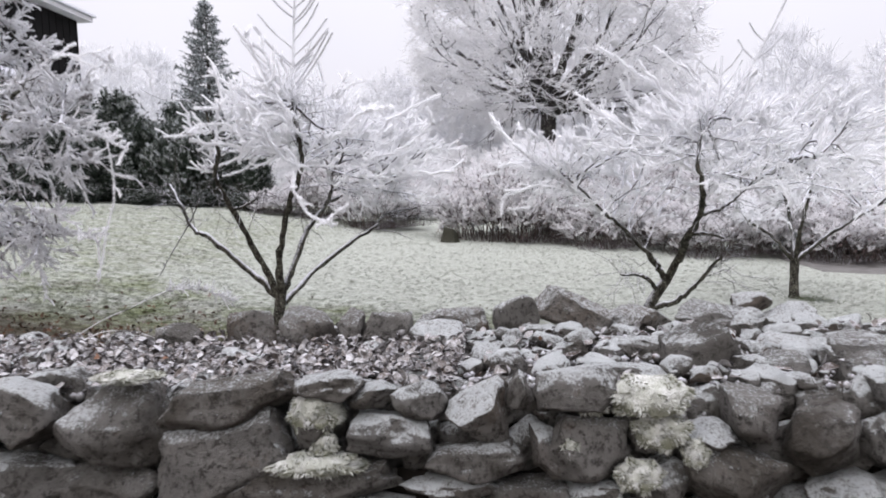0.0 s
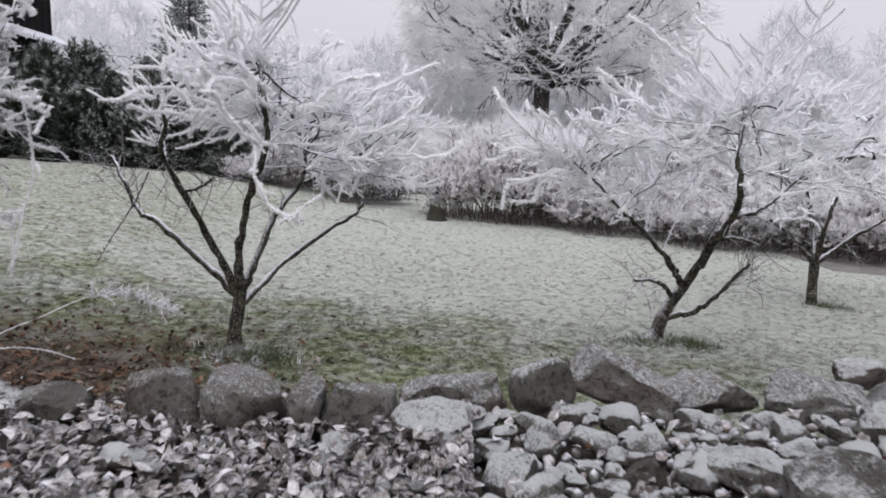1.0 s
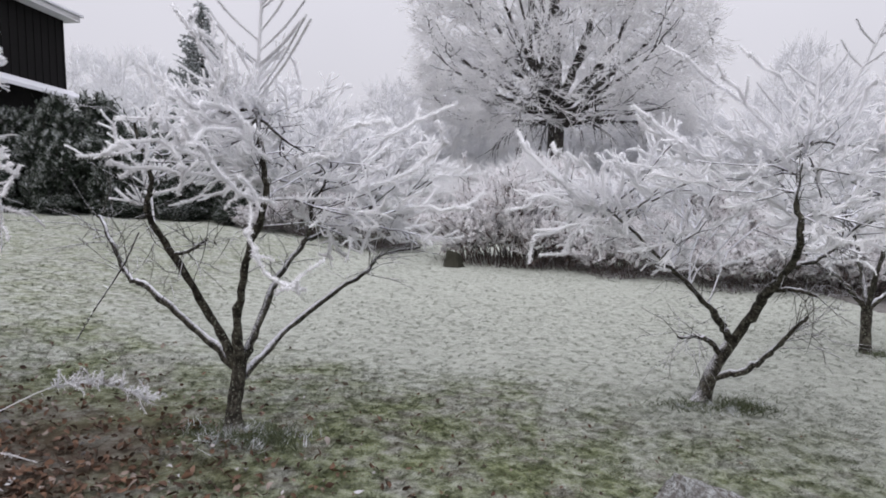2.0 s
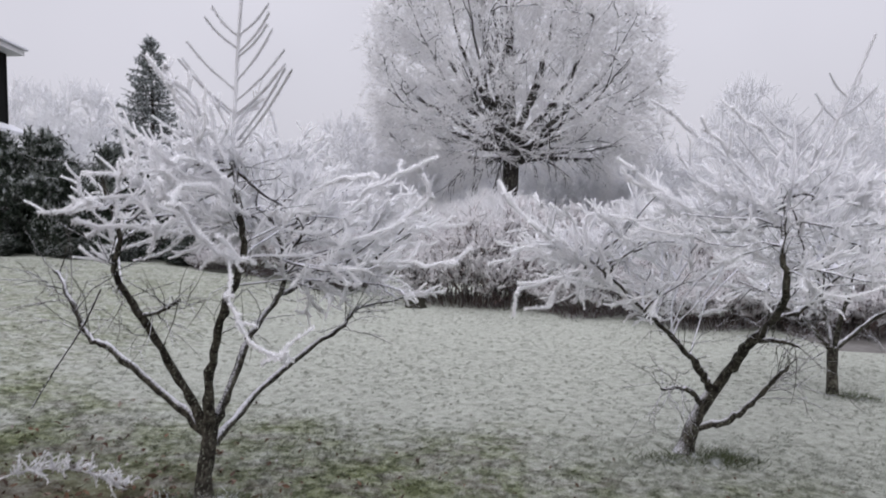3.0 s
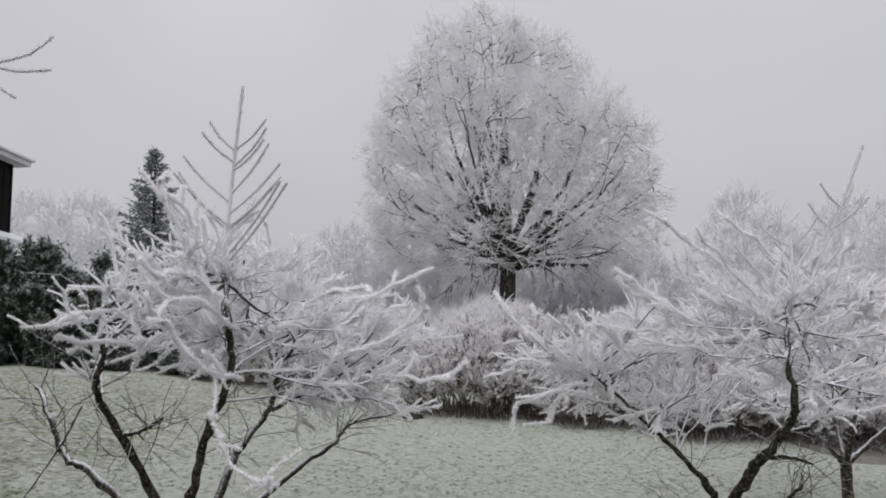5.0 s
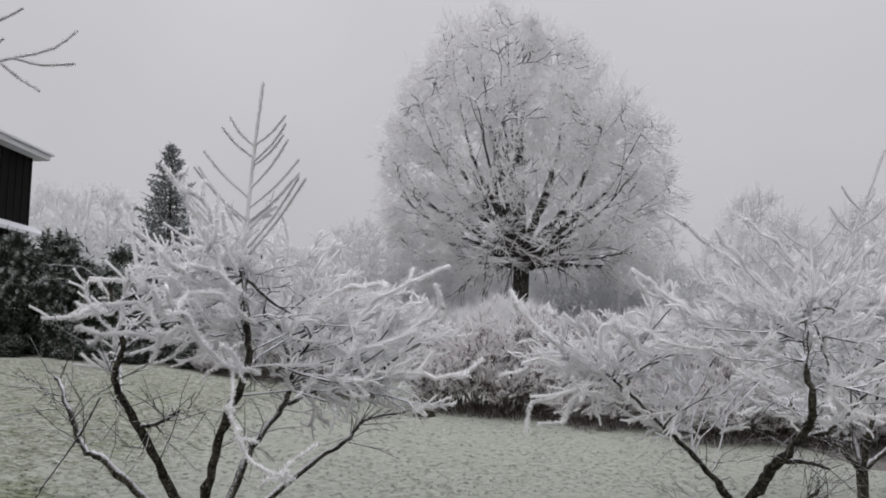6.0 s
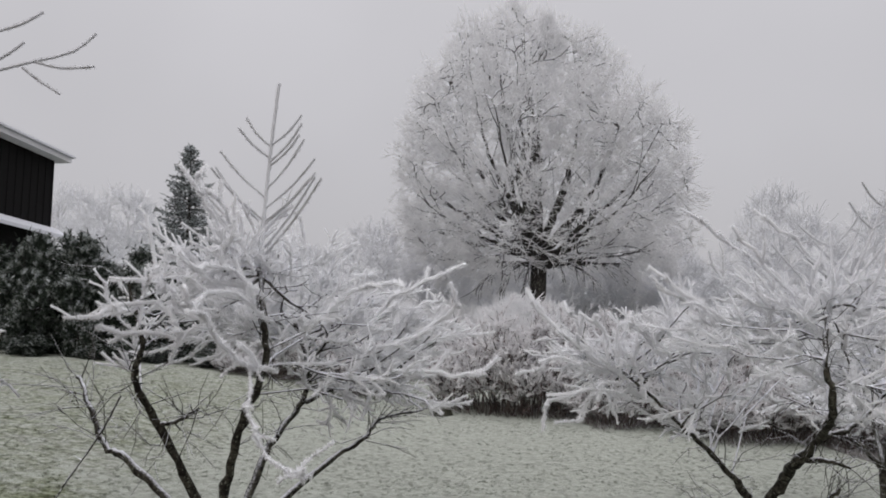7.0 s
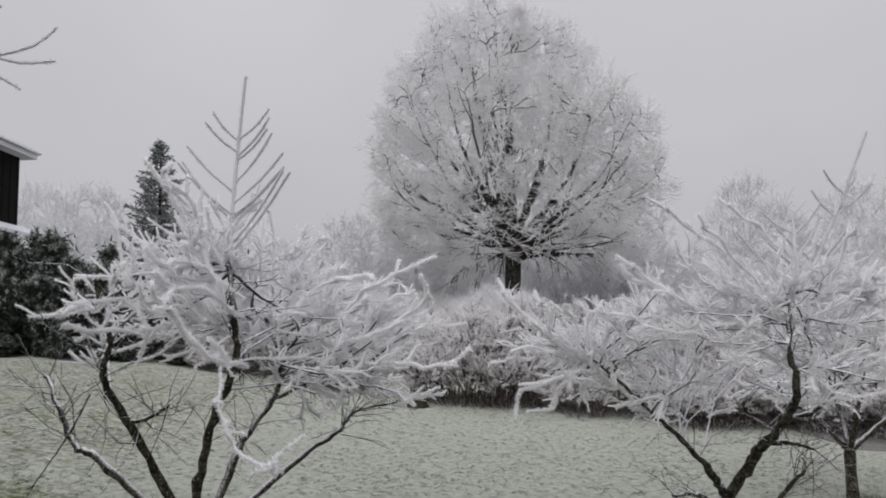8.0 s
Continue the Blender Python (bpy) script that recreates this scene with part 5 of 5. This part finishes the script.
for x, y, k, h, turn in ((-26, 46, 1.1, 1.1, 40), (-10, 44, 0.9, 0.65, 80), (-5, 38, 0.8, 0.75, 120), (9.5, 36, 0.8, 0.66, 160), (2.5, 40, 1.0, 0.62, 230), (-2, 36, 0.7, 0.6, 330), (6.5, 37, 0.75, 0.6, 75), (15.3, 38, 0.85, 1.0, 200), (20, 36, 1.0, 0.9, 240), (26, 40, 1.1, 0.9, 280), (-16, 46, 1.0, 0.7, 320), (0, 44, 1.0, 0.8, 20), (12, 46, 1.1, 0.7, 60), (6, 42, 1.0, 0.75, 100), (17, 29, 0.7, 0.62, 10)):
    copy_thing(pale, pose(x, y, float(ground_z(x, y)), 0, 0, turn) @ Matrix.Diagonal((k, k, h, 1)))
thicket = crown_tree("thicket", "tall pale thicket of rimed branches, boughs coloured for fog", "shrub", (1.5, 25, 0.5), (1.5, 25, 0.8), egg(800, (1.5, 25, 0.5), 5.0, 4, 2.4, 0.4, 0.2), RIME_FOG, RIME_FAR, 0.012, 1.0, 0.34, 4, 0.5, 30, 0.2, group="pale thickets")
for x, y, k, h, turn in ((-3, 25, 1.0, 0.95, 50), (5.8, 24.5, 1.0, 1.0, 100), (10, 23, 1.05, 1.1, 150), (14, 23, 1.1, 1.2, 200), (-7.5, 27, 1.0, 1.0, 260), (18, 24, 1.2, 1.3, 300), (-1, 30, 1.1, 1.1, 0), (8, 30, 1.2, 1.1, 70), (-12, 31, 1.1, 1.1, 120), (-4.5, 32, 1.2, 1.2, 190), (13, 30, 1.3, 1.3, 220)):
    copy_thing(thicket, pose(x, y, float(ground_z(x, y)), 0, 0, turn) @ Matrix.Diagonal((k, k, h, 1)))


# ---- house ----
def box(bm, x0, x1, y0, y1, z0, z1):
    vs = [bm.verts.new((x, y, z)) for x in (x0, x1) for y in (y0, y1) for z in (z0, z1)]
    for f in ((0, 1, 3, 2), (4, 6, 7, 5), (0, 4, 5, 1), (2, 3, 7, 6), (0, 2, 6, 4), (1, 5, 7, 3)):
        bm.faces.new([vs[i] for i in f])


def house():
    h = thing("house", (-15.85, 27.5, 1.2), "dark stained wooden house with white frosted eaves", "house")

    def piece(name, material, dims, label=""):
        bm = bmesh.new()
        box(bm, *dims)
        bmesh.ops.bevel(bm, geom=bm.edges[:], offset=0.008, segments=1, affect="EDGES")
        return part(name, bm, material, h, label)

    piece("wall", DARK_BOARD, (-8, 0, -12, 0, -0.4, 7.55), "dark stained board wall")
    k = -11.9
    while k < -0.05:
        piece("batten", DARK_BOARD, (0.0, 0.025, k, k + 0.05, 4.9, 7.5))
        k += 0.42
    piece("fascia", WHITE_TRIM, (-8.4, 0.45, -12.4, 0.35, 7.5, 7.68), "white painted fascia")
    piece("roof", ROOF_FROST, (-8.5, 0.55, -12.5, 0.45, 7.69, 7.78), "frost-covered roof edge")
    bm = bmesh.new()
    vs = [bm.verts.new(p) for p in ((0.0, -12.3, 4.95), (0.0, 0.3, 4.95), (0.62, -12.3, 4.60), (0.62, 0.3, 4.60), (0.0, -12.3, 4.80), (0.0, 0.3, 4.80), (0.62, -12.3, 4.47), (0.62, 0.3, 4.47))]
    for f in ((0, 2, 3, 1), (4, 5, 7, 6), (2, 6, 7, 3), (0, 4, 6, 2), (1, 3, 7, 5), (0, 1, 5, 4)):
        bm.faces.new([vs[i] for i in f])
    part("lower_roof", bm, ROOF_FROST, h, "frost-covered lower pent roof")


house()


# ---- small things ----
def stump(x, y, w, h):
    """A short rotten stump with flared roots and a broken, slanting top."""
    bm = bmesh.new()
    rows = 7
    rings = []
    for k in range(rows):
        u = k / (rows - 1)
        ring = []
        for i in range(18):
            a = 2 * math.pi * i / 18
            r = w / 2 * (1.0 - 0.28 * u + 0.25 * (1 - u) ** 4) * (1 + 0.10 * math.sin(5 * a + 1) * (1 - 0.6 * u) + 0.08 * noise.noise(Vector((math.cos(a) * 2, math.sin(a) * 2, u * 3))))
            top = h * (1 + 0.22 * math.cos(a + 2.6) + 0.14 * noise.noise(Vector((i * 0.9, 3.3, 1.1))))
            ring.append(bm.verts.new((r * math.cos(a) + 0.10 * h * u, r * math.sin(a), top * u - 0.06)))
        rings.append(ring)
    for lo, hi in zip(rings, rings[1:]):
        for i in range(18):
            bm.faces.new((lo[i], lo[(i + 1) % 18], hi[(i + 1) % 18], hi[i]))
    heart = bm.verts.new((0.10 * h, 0, h * 0.72))
    for i in range(18):
        bm.faces.new((rings[-1][i], rings[-1][(i + 1) % 18], heart))
    me = bpy.data.meshes.new("stump")
    bm.to_mesh(me)
    bm.free()
    me.materials.append(STUMP)
    ob = new("stump", me)
    ob.location = (x, y, float(ground_z(x, y)))
    tagged(ob, "short mossy rotten tree stump at the shrubs' foot", "stump")


stump(-0.66, 15.3, 0.40, 0.32)


def cane():
    """A long frosted bramble cane that arches over the grass."""
    t = thing("bramble_cane", (-2.6, 4.1, 0.1), "thin arching bramble cane thick with frost", "plant")
    o = np.array([-2.6, 4.1, 0.1])
    s = Sticks()
    c = curve_points([(-2.6, 4.1, 0.1), (-2.07, 4.2, 0.45), (-1.86, 4.3, 0.55), (-1.65, 4.4, 0.64), (-1.45, 4.45, 0.63), (-1.28, 4.5, 0.55)], 24)
    s.path(c - o, np.linspace(0.0028, 0.0020, 24), 6)
    seg = np.stack([c[:-1], (c[:-1] + c[1:]) / 2, c[1:]], 1)
    tip = side_twigs(seg[13:], 7, 0.075, 1.2, 0.5)
    s.add(tip - o, np.broadcast_to([0.0026, 0.0026, 0.002], (len(tip), 3)), 4)
    hoar(s, tip - o, 0.003, 260, 0.016, 0.005)
    hoar(s, seg - o, 0.003, 120, 0.010, 0.004)
    c2 = curve_points([(-2.3, 4.1, 0.25), (-2.0, 4.15, 0.42), (-1.8, 4.2, 0.42), (-1.65, 4.25, 0.36)], 14)
    s.path(c2 - o, np.linspace(0.0024, 0.002, 14), 5)
    seg = np.stack([c2[:-1], (c2[:-1] + c2[1:]) / 2, c2[1:]], 1)
    hoar(s, seg - o, 0.003, 200, 0.014, 0.005)
    s.mesh("stem", RIME_THIN, t)


cane()


def foot_tufts(x, y, n, spread, height):
    """Rank unmown grass round a trunk's foot."""
    s = Sticks()
    px, py = rng.normal(0, spread, n), rng.normal(0, spread * 0.7, n)
    at = np.stack([px, py, ground_z(x + px, y + py) - float(ground_z(x, y)) - 0.01], -1)
    s.blades(at, at + np.stack([rng.normal(0, height * 0.7, n), rng.normal(0, height * 0.7, n), height * rng.uniform(0.4, 1.2, n)], -1), rng.uniform(0.004, 0.009, n))
    ob = s.mesh("grass_tuft", TUFT, smooth=False)
    ob.location = (x, y, float(ground_z(x, y)))
    tagged(ob, "rank half-frosted grass tuft at a tree's foot", "grass", "grass tufts", "stuff")


foot_tufts(2.02, 6.95, 700, 0.13, 0.07)
foot_tufts(-1.22, 5.65, 700, 0.13, 0.10)
foot_tufts(4.25, 9.2, 400, 0.13, 0.08)
foot_tufts(-1.6, 5.7, 300, 0.10, 0.07)
foot_tufts(1.62, 6.9, 300, 0.12, 0.06)
n = 8
px, py = rng.uniform(-1.2, 1.4, n), rng.uniform(2.2, 2.9, n)
leaf_heap("russet_leaf", np.stack([px, py, np.full(n, 0.64)], -1), 0.04, ORANGE, "few russet leaves lying on the rubble")


def mulch_and_shade():
    # dark sheet laid for brown ground and the shrubs' shade together
    v, q = [], []
    xs, ys = np.linspace(5.6, 12, 60), np.linspace(12.2, 14.4, 24)
    for x in xs:
        for y in ys:
            v.append((x, y - 0.12 * (x - 5), float(ground_z(x, y - 0.12 * (x - 5))) + (0.03 if xs[0] < x < xs[-1] and ys[0] < y < ys[-1] else -0.06) + 0.04 * noise.noise(Vector((x * 3, y * 3, 0)))))
    n = len(ys)
    q = [(i * n + j, (i + 1) * n + j, (i + 1) * n + j + 1, i * n + j + 1) for i in range(len(xs) - 1) for j in range(n - 1)]
    tagged(link_mesh("bed_and_shade_strip", v, [np.array(q)], MULCH_SHADE), "bare brown ground lightly frosted, with the shrubs' shade in its colour", "flower bed", kind="structure")


mulch_and_shade()
